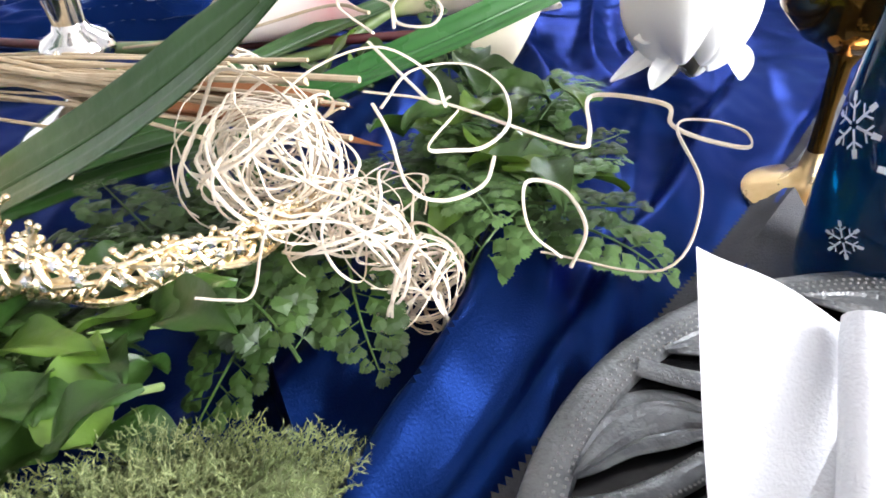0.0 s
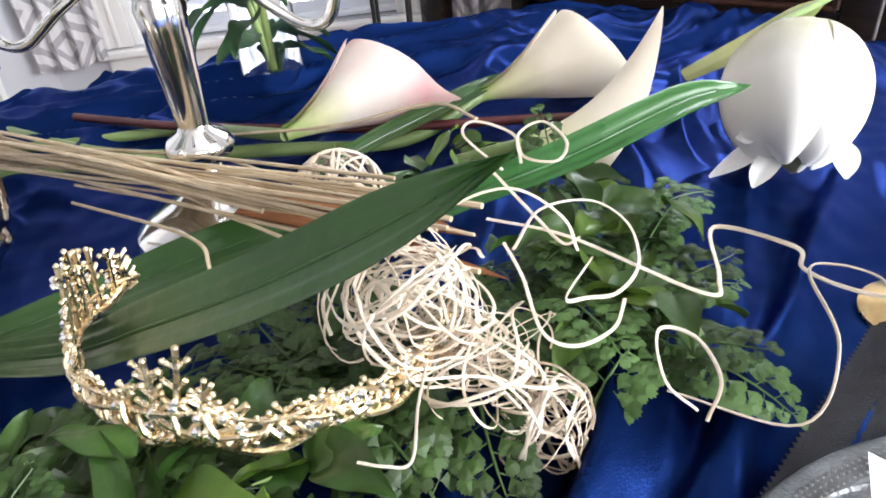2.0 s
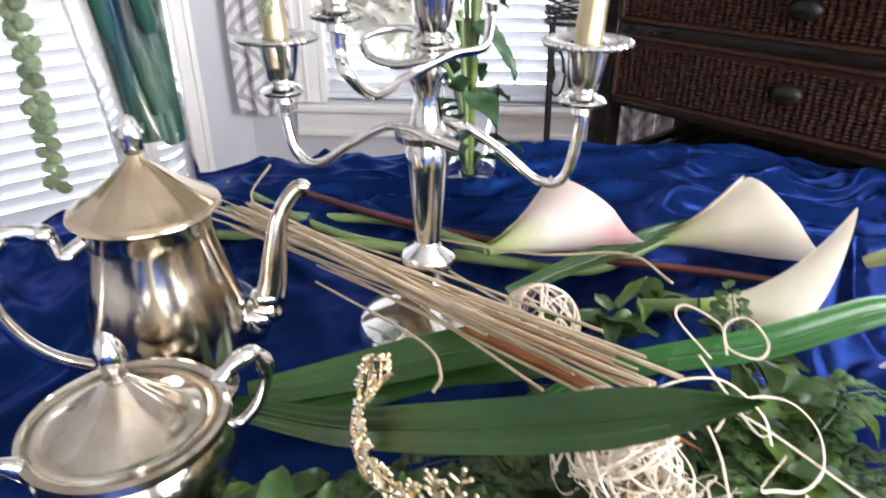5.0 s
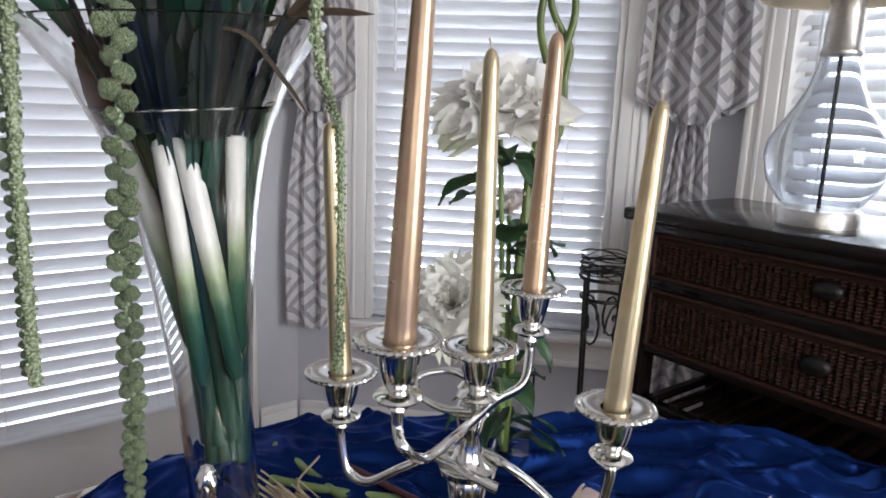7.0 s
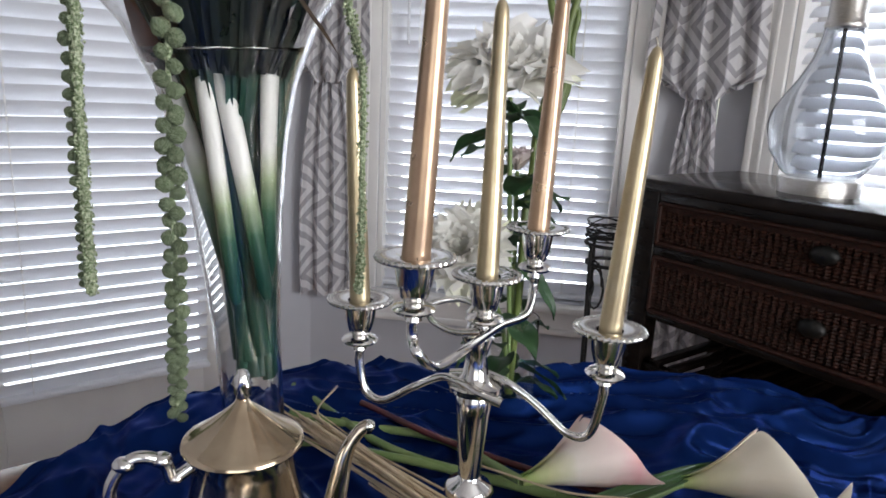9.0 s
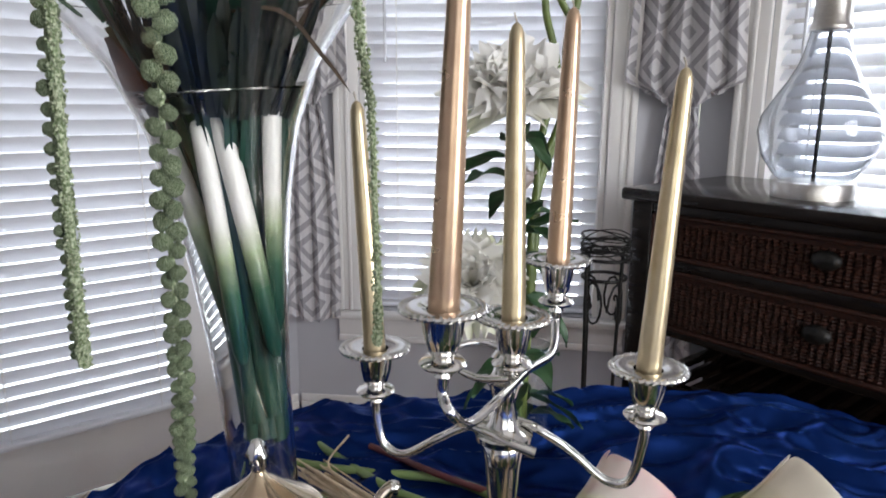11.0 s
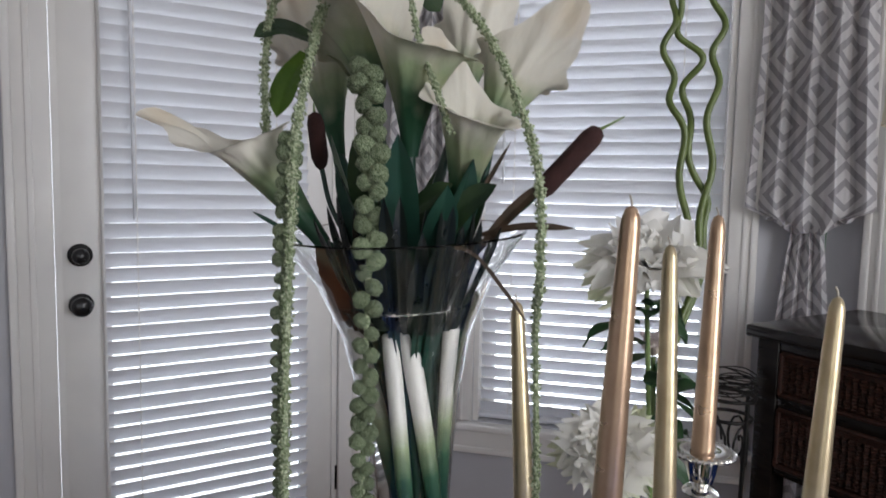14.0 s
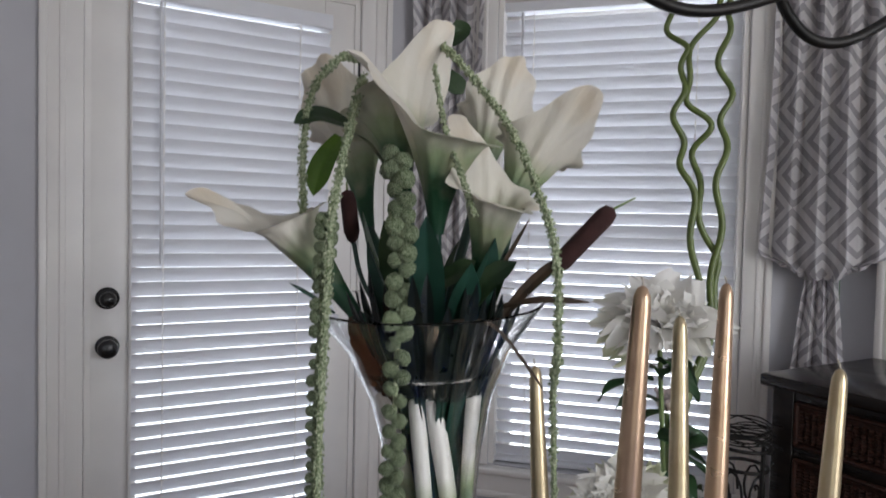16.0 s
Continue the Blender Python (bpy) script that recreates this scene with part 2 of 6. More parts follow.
def baseboard(name, m, x0, x1):
    g = Geo().box(x0, x1, -0.018, -0.001, 0, 0.12, 0.004).box(x0, x1, -0.012, -0.001, 0.118, 0.15, 0.004)
    solid(name, g, TRIM, "white painted baseboard", "baseboard", kind="structure", m=m)


baseboard("baseboard_door_wall", W1, DOOR[1] + 0.13, -0.01)
baseboard("baseboard_door_wall_left", W1, -1.74, DOOR[0] - 0.13)
baseboard("baseboard_north", W2, 0.01, 1.41)
baseboard("baseboard_east", W3, 0.01, 1.9)


def casing(name, m, a, b, z0, z1, w=0.115, sill=False):
    """Moulded trim round an opening."""
    ob = thing(name, "white moulded trim around the opening", "trim", m, kind="structure")
    for nm, (x0, x1) in (("jamb_trim", (a - w, a)), ("jamb_trim", (b, b + w))):
        g = Geo().box(x0, x1, -0.018, -0.001, z0, z1 + w, 0.003)
        o = (x0 if x0 < a else x1 - 0.022)
        g.box(o, o + 0.022, -0.03, -0.016, z0, z1 + w, 0.004)
        g.box(x0 + w * 0.45, x0 + w * 0.6, -0.024, -0.016, z0, z1 + w * 0.7, 0.003)
        part(nm, g, TRIM, ob)
    part("head_trim", Geo().box(a, b, -0.018, -0.001, z1, z1 + w, 0.003).box(a - w, b + w, -0.032, -0.0175, z1 + w - 0.022, z1 + w, 0.004), TRIM, ob)
    if sill:
        part("sill", Geo().box(a - w - 0.02, b + w + 0.02, -0.05, -0.001, z0 - 0.028, z0 - 0.002, 0.006), TRIM, ob)
        part("apron", Geo().box(a - w, b + w, -0.02, -0.001, z0 - 0.12, z0 - 0.029, 0.004).box(a - w, b + w, -0.028, -0.019, z0 - 0.12, z0 - 0.095, 0.004), TRIM, ob)
    part("jamb_lining", Geo().box(a + 0.001, a + 0.02, 0, T, z0, z1).box(b - 0.02, b - 0.001, 0, T, z0, z1).box(a + 0.02, b - 0.02, 0, T, z1 - 0.02, z1 - 0.001), TRIM, ob)
    return ob


casing("door_trim", W1, DOOR[0], DOOR[1], 0, 2.2, 0.115)
casing("window_trim", W2, WIN2[0], WIN2[1], SILL, HEAD, 0.09, True)
casing("window_trim", W3, WIN3[0], WIN3[1], SILL, HEAD, 0.09, True)

slat_geo = {}


def blind(m, a, b, z0, z1, y, tilt, label, wand_x):
    """A venetian blind: head rail, slats, bottom rail, ladder cords and a wand."""
    ob = thing("venetian_blind", label, "blind", m)
    w = b - a
    part("head_rail", Geo().box(a, b, y - 0.03, y + 0.03, z1 - 0.05, z1, 0.004), SLAT, ob)
    part("bottom_rail", Geo().box(a, b, y - 0.026, y + 0.026, z0, z0 + 0.018, 0.004), SLAT, ob)
    key = round(w, 3)
    if key not in slat_geo:
        g = Geo()
        def fn(u, v):
            c = (v - 0.5) * 0.05
            return (-w / 2 + w * u, c, 0.0035 * (1 - (2 * v - 1) ** 2))
        g.grid(fn, 2, 6)
        g.grid(lambda u, v: tuple(np.array(fn(1 - u, v)) - (0, 0, 0.0022)), 2, 6)
        slat_geo[key] = mesh_of("slat", g, SLAT)
    n = int((z1 - 0.06 - z0 - 0.02) / 0.0445)
    rng = random.Random(int(w * 1000))
    for k in range(n):
        s = new("slat", slat_geo[key])
        s.parent = ob
        z = z0 + 0.04 + k * 0.0445
        s.matrix_basis = pose((a + b) / 2 + rng.uniform(-0.001, 0.001), y, z, tilt + rng.uniform(-1.5, 1.5), rng.uniform(-0.08, 0.08), 0)
    for x in (a + 0.14 * w, a + 0.82 * w):
        g = Geo()
        for k in range(n):
            z = z0 + 0.04 + k * 0.0445
            g.box(x - 0.0025, x + 0.0025, y - 0.024, y - 0.0225, z + 0.012, z + 0.034)
        g.tube([(x, y - 0.0235, z0 + 0.02), (x, y - 0.0235, z1 - 0.05)], 0.0009, 5)
        part("ladder_cord", g, TRIM, ob)
    part("wand", Geo().tube([(wand_x, y - 0.045, z1 - 0.06), (wand_x + 0.004, y - 0.048, z1 - 0.85)], 0.005, 8), mat("wand_plastic", (0.75, 0.76, 0.8), rough=0.2, bump=0), ob, "clear plastic tilt wand")
    return ob


def pane(name, m, a, b, z0, z1, y):
    ob = thing(name, "white framed window with clear glass", "window", m, kind="structure")
    f = 0.045
    part("window_frame", Geo().box(a, a + f, y - 0.02, y + 0.02, z0, z1, 0.003).box(b - f, b, y - 0.02, y + 0.02, z0, z1, 0.003).box(a + f, b - f, y - 0.02, y + 0.02, z0, z0 + f, 0.003).box(a + f, b - f, y - 0.02, y + 0.02, z1 - f, z1, 0.003).box(a + f, b - f, y - 0.018, y + 0.018, (z0 + z1) / 2 - 0.02, (z0 + z1) / 2 + 0.02), TRIM, ob)
    p = part("pane", Geo().box(a + f, b - f, y - 0.002, y + 0.002, z0 + f, z1 - f), CLEAR, ob, smooth=False)
    p.visible_shadow = False
    return ob


# the glazed door with its blind
door = thing("door_1", "white glazed exterior door, closed, with black hardware", "door", W1, kind="structure")
da, db = DOOR[0] + 0.004, DOOR[1] - 0.004
ga, gb, gz0, gz1 = DOOR[0] + 0.135, DOOR[1] - 0.13, 0.27, 2.08
dg = Geo().box(da, ga, 0.01, 0.052, 0.01, 2.19, 0.003).box(gb, db, 0.01, 0.052, 0.01, 2.19, 0.003).box(ga, gb, 0.01, 0.052, 0.01, gz0, 0.003).box(ga, gb, 0.01, 0.052, gz1, 2.19, 0.003)
part("door_leaf", dg, TRIM, door)
part("glazing_bead", Geo().box(ga - 0.012, ga + 0.012, -0.004, 0.012, gz0, gz1, 0.004).box(gb - 0.012, gb + 0.012, -0.004, 0.012, gz0, gz1, 0.004).box(ga + 0.012, gb - 0.012, -0.004, 0.012, gz0 - 0.012, gz0 + 0.012, 0.004).box(ga + 0.012, gb - 0.012, -0.004, 0.012, gz1 - 0.012, gz1 + 0.012, 0.004), TRIM, door)
dp = part("pane", Geo().box(ga + 0.012, gb - 0.012, 0.04, 0.044, gz0 + 0.012, gz1 - 0.012), CLEAR, door, smooth=False)
dp.visible_shadow = False
for kz, kr, nm in ((1.15, 0.024, "deadbolt"), (1.0, 0.03, "door_knob")):
    k = part(nm, Geo().lathe([(0.034, 0), (0.034, 0.006), (0.028, 0.01), (0.012, 0.012), (0.012, 0.03), (kr * 0.85, 0.036), (kr, 0.048), (kr * 0.9, 0.06), (kr * 0.5, 0.066), (0, 0.067)], 28, pose(da + 0.062, 0.008, kz, 90)), KNOBBLACK, door, "black round metal knob")
    part("latch_plate", Geo().box(da - 0.003, da + 0.002, 0.012, 0.048, kz - 0.03, kz + 0.03), KNOBBLACK, k)
for hz in (0.3, 1.1, 1.95):
    part("hinge", Geo().tube([(db + 0.002, 0.002, hz - 0.045), (db + 0.002, 0.002, hz + 0.045)], 0.006, 10), KNOBBLACK, door, "black hinge")

blind(W1, ga - 0.005, gb + 0.005, gz0 - 0.02, gz1 + 0.03, -0.035, -62, "white faux-wood venetian blind on the glazed door, nearly closed", ga + 0.07)
blind(W2, WIN2[0] + 0.012, WIN2[1] - 0.012, SILL + 0.005, HEAD - 0.005, 0.05, -58, "white faux-wood venetian blind in the north window, nearly closed", WIN2[0] + 0.09)
blind(W3, WIN3[0] + 0.012, WIN3[1] - 0.012, SILL + 0.005, HEAD - 0.005, 0.05, 42, "white faux-wood venetian blind in the east window, half open", WIN3[0] + 0.09)
pane("window_1", W2, WIN2[0] + 0.02, WIN2[1] - 0.02, SILL, HEAD - 0.02, 0.11)
pane("window_2", W3, WIN3[0] + 0.02, WIN3[1] - 0.02, SILL, HEAD - 0.02, 0.11)
for m, (a, b, z0, z1) in ((W1, (-1.6, 0.15, 0.0, 2.6)), (W2, (-0.1, 1.5, 0.2, 2.6)), (W3, (-0.1, 1.4, 0.2, 2.6))):
    solid("backdrop", Geo().box(a, b, 0.62, 0.64, z0, z1), PORCH if m is W1 else OUTSIDE, "bright overcast daylight outside the window", "backdrop", kind="structure", smooth=False, m=m)

# ---- table ----
TZ = 0.757
TC, TA, TB = (0.30, 0.30), 0.67, 0.93


def table_edge(a, k=1.0):
    c, s = math.cos(a), math.sin(a)
    r = (abs(c / TA) ** 3.2 + abs(s / TB) ** 3.2) ** (-1 / 3.2) * k
    return TC[0] + r * c, TC[1] + r * s


table = thing("dining_table", "wooden dining table under a navy satin cloth", "table")
g = Geo()
n = 64
vs = [(*table_edge(2 * math.pi * k / n, 0.985), z) for z in (TZ - 0.045, TZ - 0.012) for k in range(n)]
g.add(vs, [(k, (k + 1) % n, n + (k + 1) % n, n + k) for k in range(n)] + [tuple(range(n - 1, -1, -1)), tuple(range(n, 2 * n))])
part("tabletop", g, FLOOR, table)
for sx, sy in ((-1, -1), (1, -1), (1, 1), (-1, 1)):
    x, y = TC[0] + sx * 0.42, TC[1] + sy * 0.62
    part("leg", Geo().lathe([(0.03, 0), (0.035, 0.1), (0.028, 0.2), (0.045, 0.5), (0.05, TZ - 0.045)], 16, pose(x, y, 0)), FLOOR, table)


def fbm(x, y, s, z=0.0):
    return noise.noise((x * s, y * s, z))


def cloth_height(x, y):
    """Height of the satin over the tabletop: gathered folds to the back and left, long soft folds in front."""
    back = min(1, max(0, (y - 0.80) / 0.22))
    left = min(1, max(0, (0.02 - x) / 0.18))
    amp = max(back, left)
    wx, wy = x + 0.05 * fbm(x, y, 5, 3), y + 0.05 * fbm(x, y, 5, 7)
    gx, gy = (wx * 0.42 + wy * 0.25, wy) if back >= left else (wx, wy * 0.45 - wx * 0.2)
    ridge = 1 - math.sqrt(fbm(gx, gy, 13, 1) ** 2 + 0.004) * 2.3
    fine = 1 - math.sqrt(fbm(gx, gy, 30, 5) ** 2 + 0.006) * 2.0
    h = 0.003 + amp * (0.026 * max(0, ridge) ** 1.4 + 0.008 * max(0, fine) ** 1.4)
    mid = max(0, 1 - amp) * (0.35 if x < 0.25 else 1)
    for ang, off, wid, ht in ((1.02, -0.075, 0.016, 0.012), (1.12, 0.045, 0.010, 0.005), (1.0, 0.085, 0.008, 0.005), (0.8, -0.16, 0.02, 0.014)):
        d = (x - 0.32) * math.sin(ang) - (y - 0.42) * math.cos(ang) - off + 0.02 * fbm(x, y, 7, off * 40)
        h += mid * ht * math.exp(-(d / wid) ** 2) * (1 if y < 0.75 else 0.4)
    for ang, off, steep, soft, ht in ((0.84, 0.0116, 0.009, 0.024, 0.036), (0.92, -0.045, 0.012, 0.018, 0.014), (0.70, 0.058, 0.007, 0.016, 0.014), (0.62, 0.10, 0.007, 0.018, 0.011)):
        d = (x - 0.32) * math.sin(ang) - (y - 0.42) * math.cos(ang) - off + 0.010 * fbm(x, y, 9, off * 90)
        h += mid * ht * math.exp(-(d / (steep if d < 0 else soft)) ** 2) * min(1, max(0, (0.66 - y) / 0.1)) * min(1, max(0, (y - 0.28) / 0.05))
    bare = min(1, max(0, ((y - 0.322) * 0.865 - (x - 0.285) * 0.501) / 0.04)) * mid
    across, along = x * 0.84 - y * 0.54, x * 0.54 + y * 0.84
    h += bare * 0.009 * max(0, 1 - abs(noise.noise((across * 15 + 0.4 * along, along * 3, 4.4))) * 3.2)
    return h + 0.0015 * fbm(x, y, 40, 2)


def cloth_pt(u, v):
    a = 2 * math.pi * u
    if v < 0.72:
        k = v / 0.72
        ex, ey = table_edge(a, 1.0)
        x, y = TC[0] + (ex - TC[0]) * k, TC[1] + (ey - TC[1]) * k
        return (x, y, TZ + cloth_height(x, y) * (1 if k < 0.985 else 0.8))
    w = (v - 0.72) / 0.28
    ex, ey = table_edge(a, 1.0 + 0.02 * min(1, w * 6) + 0.05 * w * (0.5 + 0.5 * math.sin(26 * a + 3 * fbm(math.cos(a), math.sin(a), 3))))
    return (ex, ey, TZ + cloth_height(ex, ey) * (1 - min(1, w * 8)) - 0.42 * max(0, w - 0.02))


def cloth_sheet(u, v):
    """The same cloth laid out square, so that folds run cleanly across it."""
    p, q = 2 * u - 1, 2 * v - 1
    return cloth_pt((math.atan2(q * TB, p * TA) / (2 * math.pi)) % 1.0, max(abs(p), abs(q)))


solid("tablecloth", Geo().grid(cloth_sheet, 540, 660), NAVY, "navy blue satin cloth, gathered in folds over the table", "tablecloth")


def on_cloth(x, y):
    return TZ + cloth_height(x, y)


# ---- candelabra ----
AX, AY = 0.170, 0.738
cand = thing("candelabra", "polished silver five-light candelabra with swirling arms on the table", "candelabra", pose(AX, AY, TZ))


part("base", Geo().lathe([(0.066, 0.0), (0.067, 0.006), (0.062, 0.012), (0.064, 0.016), (0.054, 0.024), (0.034, 0.034), (0.02, 0.044), (0.014, 0.056), (0.011, 0.064)], 48), SILVER, cand)
part("knop", Geo().lathe([(0.010, 0.06), (0.013, 0.066), (0.024, 0.073), (0.026, 0.079), (0.022, 0.086), (0.013, 0.091), (0.011, 0.096)], 40), SILVER, cand, "clear bright silver knop")
part("stem", Geo().lathe([(0.011, 0.094), (0.012, 0.105), (0.0165, 0.165), (0.0185, 0.18), (0.016, 0.186), (0.026, 0.19), (0.027, 0.196), (0.016, 0.2), (0.013, 0.206), (0.010, 0.225), (0.014, 0.24), (0.017, 0.246), (0.012, 0.252), (0.009, 0.262), (0.013, 0.27), (0.008, 0.276)], 36), SILVER, cand)

PANS = {"a": (0.050, 0.769, 1.020), "e": (0.288, 0.704, 1.026), "d": (0.230, 0.826, 1.092), "b": (0.113, 0.644, 1.098), "c": (0.175, 0.728, 1.064)}
CANDLE = {"a": (0.035, 0.788, 1.250, 0), "b": (0.124, 0.648, 1.351, 1), "c": (0.174, 0.754, 1.314, 0), "d": (0.240, 0.852, 1.340, 1), "e": (0.306, 0.720, 1.277, 0)}


def rope_rim(g, r, z, tube, lobes):
    """A gadrooned rim: a ring of slanted lobes."""
    def fn(u, v):
        a, b = 2 * math.pi * u, 2 * math.pi * v
        t = tube * (1 + 0.28 * math.sin(lobes * a + 2 * b))
        return ((r + t * math.cos(b)) * math.cos(a), (r + t * math.cos(b)) * math.sin(a), z + 0.75 * t * math.sin(b))
    g.grid(fn, lobes * 5, 8, closed=True)


for key, (px, py, pz) in PANS.items():
    o = Vector((px - AX, py - AY, pz - TZ))
    m = Matrix.Translation(o)
    part("cup", Geo().lathe([(0.004, -0.052), (0.0075, -0.050), (0.0065, -0.046), (0.016, -0.043), (0.0185, -0.040), (0.016, -0.037), (0.0085, -0.034), (0.0115, -0.030), (0.0145, -0.018), (0.0165, -0.006), (0.0175, -0.001)], 32, m, wob=lambda a, z: 0.03 * math.cos(10 * a) if -0.03 < z < -0.008 else 0), SILVER, cand)
    g = Geo().lathe([(0.012, -0.001), (0.0175, 0.0), (0.024, 0.002), (0.031, 0.0005), (0.0325, 0.002), (0.031, 0.004), (0.024, 0.0055), (0.016, 0.0035), (0.0125, 0.0025)], 40, caps=False)
    rope_rim(g, 0.0305, 0.003, 0.003, 36)
    part("drip_pan", g, SILVER, cand, m=m)


def arm(pts, r0=0.0052):
    cv = spline([(Vector(p) - Vector((AX, AY, TZ))) for p in pts], 10)
    part("arm", Geo().tube(cv, [r0 * (1 - 0.25 * math.sin(math.pi * i / len(cv))) for i in range(len(cv))], 10), SILVER, cand)


def swirl(key, hub_z, low):
    """An arm from under a cup, down, in, and half round the stem."""
    px, py, pz = PANS[key]
    d = Vector((px - AX, py - AY))
    r = d.length
    a = math.atan2(d.y, d.x)
    P = lambda rr, da, z: (AX + rr * math.cos(a + da), AY + rr * math.sin(a + da), z)
    arm([P(r, 0, pz - 0.048), P(r, 0, pz - 0.064), P(r * 0.93, 0.02, low + 0.006), P(r * 0.76, 0.06, low), P(r * 0.5, 0.12, (low + hub_z) / 2 + 0.004), P(0.034, 0.15, hub_z + 0.002), P(0.019, 0.9, hub_z + 0.004), P(0.022, 1.9, hub_z), P(0.040, 2.5, hub_z - 0.006)])


swirl("a", 0.954, 0.920)
swirl("e", 0.954, 0.916)
bx0, by0, bz0 = PANS["b"]
dx0, dy0, dz0 = PANS["d"]
arm([(bx0, by0, bz0 - 0.048), (bx0, by0, bz0 - 0.066), (0.119, 0.632, 1.023), (0.134, 0.649, 1.006), (0.158, 0.677, 1.012), (0.189, 0.735, 1.014), (0.220, 0.786, 1.011), (dx0, dy0, dz0 - 0.064), (dx0, dy0, dz0 - 0.048)])
arm([(0.172, 0.714, 1.015), (0.145, 0.732, 1.008), (0.123, 0.748, 1.014), (0.123, 0.761, 1.025), (0.150, 0.763, 1.031), (0.169, 0.753, 1.029)], 0.0042)

for key, (tx, ty, tz, kind) in CANDLE.items():
    px, py, pz = PANS[key]
    p0, p1 = Vector((px, py, pz - 0.004)), Vector((tx, ty, tz))
    L = (p1 - p0).length
    m = Matrix.Translation(p0) @ (p1 - p0).to_track_quat("Z", "Y").to_matrix().to_4x4()
    rb = 0.0118 if kind else 0.0105
    c = thing("taper_candle", "rose gold metallic taper candle, unlit, in the candelabra" if kind else "pale gold metallic taper candle, unlit, in the candelabra", "candle", m, group="candles in the candelabra")
    wx = lambda a, z: 0.02 * noise.noise((math.cos(a) * 2, math.sin(a) * 2, z * 20))
    part("wax", Geo().lathe([(rb, 0), (rb * 1.0, L * 0.05), (rb * 0.92, L * 0.35), (rb * 0.76, L * 0.75), (rb * 0.66, L * 0.93), (rb * 0.6, L * 0.965), (rb * 0.4, L * 0.99), (rb * 0.15, L), (0, L)], 28, wob=wx), COPPERWAX if kind else GOLDWAX, c)
    part("wick", Geo().tube([(0, 0, L - 0.001), (0.001, 0, L + 0.004), (0.0025, 0.001, L + 0.008)], 0.0009, 6), WICK, c, "waxed white wick")

# ---- vase ----
VX, VY = -0.062, 0.722
VB = 0.775
vase = thing("glass_vase", "tall clear flared glass trumpet vase holding flower stems", "vase", pose(VX + 0.012, VY + 0.033, VB, 3.5, -2.0))
part("foot", Geo().lathe([(0.0, 0.0), (0.054, 0.0), (0.055, 0.004), (0.045, 0.012), (0.022, 0.022), (0.017, 0.032), (0.022, 0.042), (0.026, 0.0455), (0.0, 0.0455)], 48), CLEAR, vase, "heavy clear glass foot").visible_shadow = False
outer = [(0.0, 0.046), (0.026, 0.046), (0.029, 0.053), (0.030, 0.075), (0.0305, 0.15), (0.032, 0.22), (0.036, 0.28), (0.0415, 0.34), (0.049, 0.40), (0.061, 0.455), (0.082, 0.505), (0.112, 0.545)]
inner = [(r - 0.0032, z) for r, z in outer[::-1] if z > 0.06] + [(0.024, 0.064), (0.0, 0.062)]
vb = part("vase_body", Geo().lathe(outer + [(0.1135, 0.5475), (0.1115, 0.549)] + inner, 64), CLEAR, vase)
vb.visible_shadow = False
WATER = glass("water", (0.97, 0.99, 0.98), 0.0, 1.33)
WL = 0.487
wr = [(0.0, 0.0635), (0.0228, 0.0655)] + [(r - 0.0037, z) for r, z in outer if 0.07 < z < WL] + [(0.0705, WL), (0.069, WL - 0.0012), (0.0, WL - 0.0014)]
wb_ = part("water", Geo().lathe(wr, 56), WATER, vase, "clear water standing in the vase")
wb_.visible_shadow = False

# ---- chest with lamp ----
CH = pose(0.595, 1.816, 0, 0, 0, -52.0)    # x along the front, y to the back, from the front corner
chest = thing("wicker_chest", "espresso wood chest with dark wicker drawers and open slatted shelf", "chest", CH)
CW, CD, CHZ = 0.92, 0.46, 1.052
part("top", Geo().box(-0.02, CW + 0.02, -0.025, CD + 0.01, CHZ - 0.03, CHZ, 0.006), ESPRESSO, chest)
for x in (0.0, CW - 0.055):
    for y in (0.0, CD - 0.055):
        part("post", Geo().box(x, x + 0.055, y, y + 0.055, 0, CHZ - 0.031, 0.003), ESPRESSO, chest)
for z0, z1 in ((0.995, 1.021), (0.86, 0.89), (0.695, 0.715), (0.10, 0.14)):
    part("rail", Geo().box(0.055, CW - 0.055, 0.004, 0.03, z0, z1, 0.002), ESPRESSO, chest)
for x in (0.02, CW - 0.035):
    part("side_panel", Geo().box(x, x + 0.015, 0.055, CD - 0.055, 0.69, CHZ - 0.03), ESPRESSO, chest)
part("back_panel", Geo().box(0.055, CW - 0.055, CD - 0.02, CD - 0.01, 0.1, CHZ - 0.03), ESPRESSO, chest)


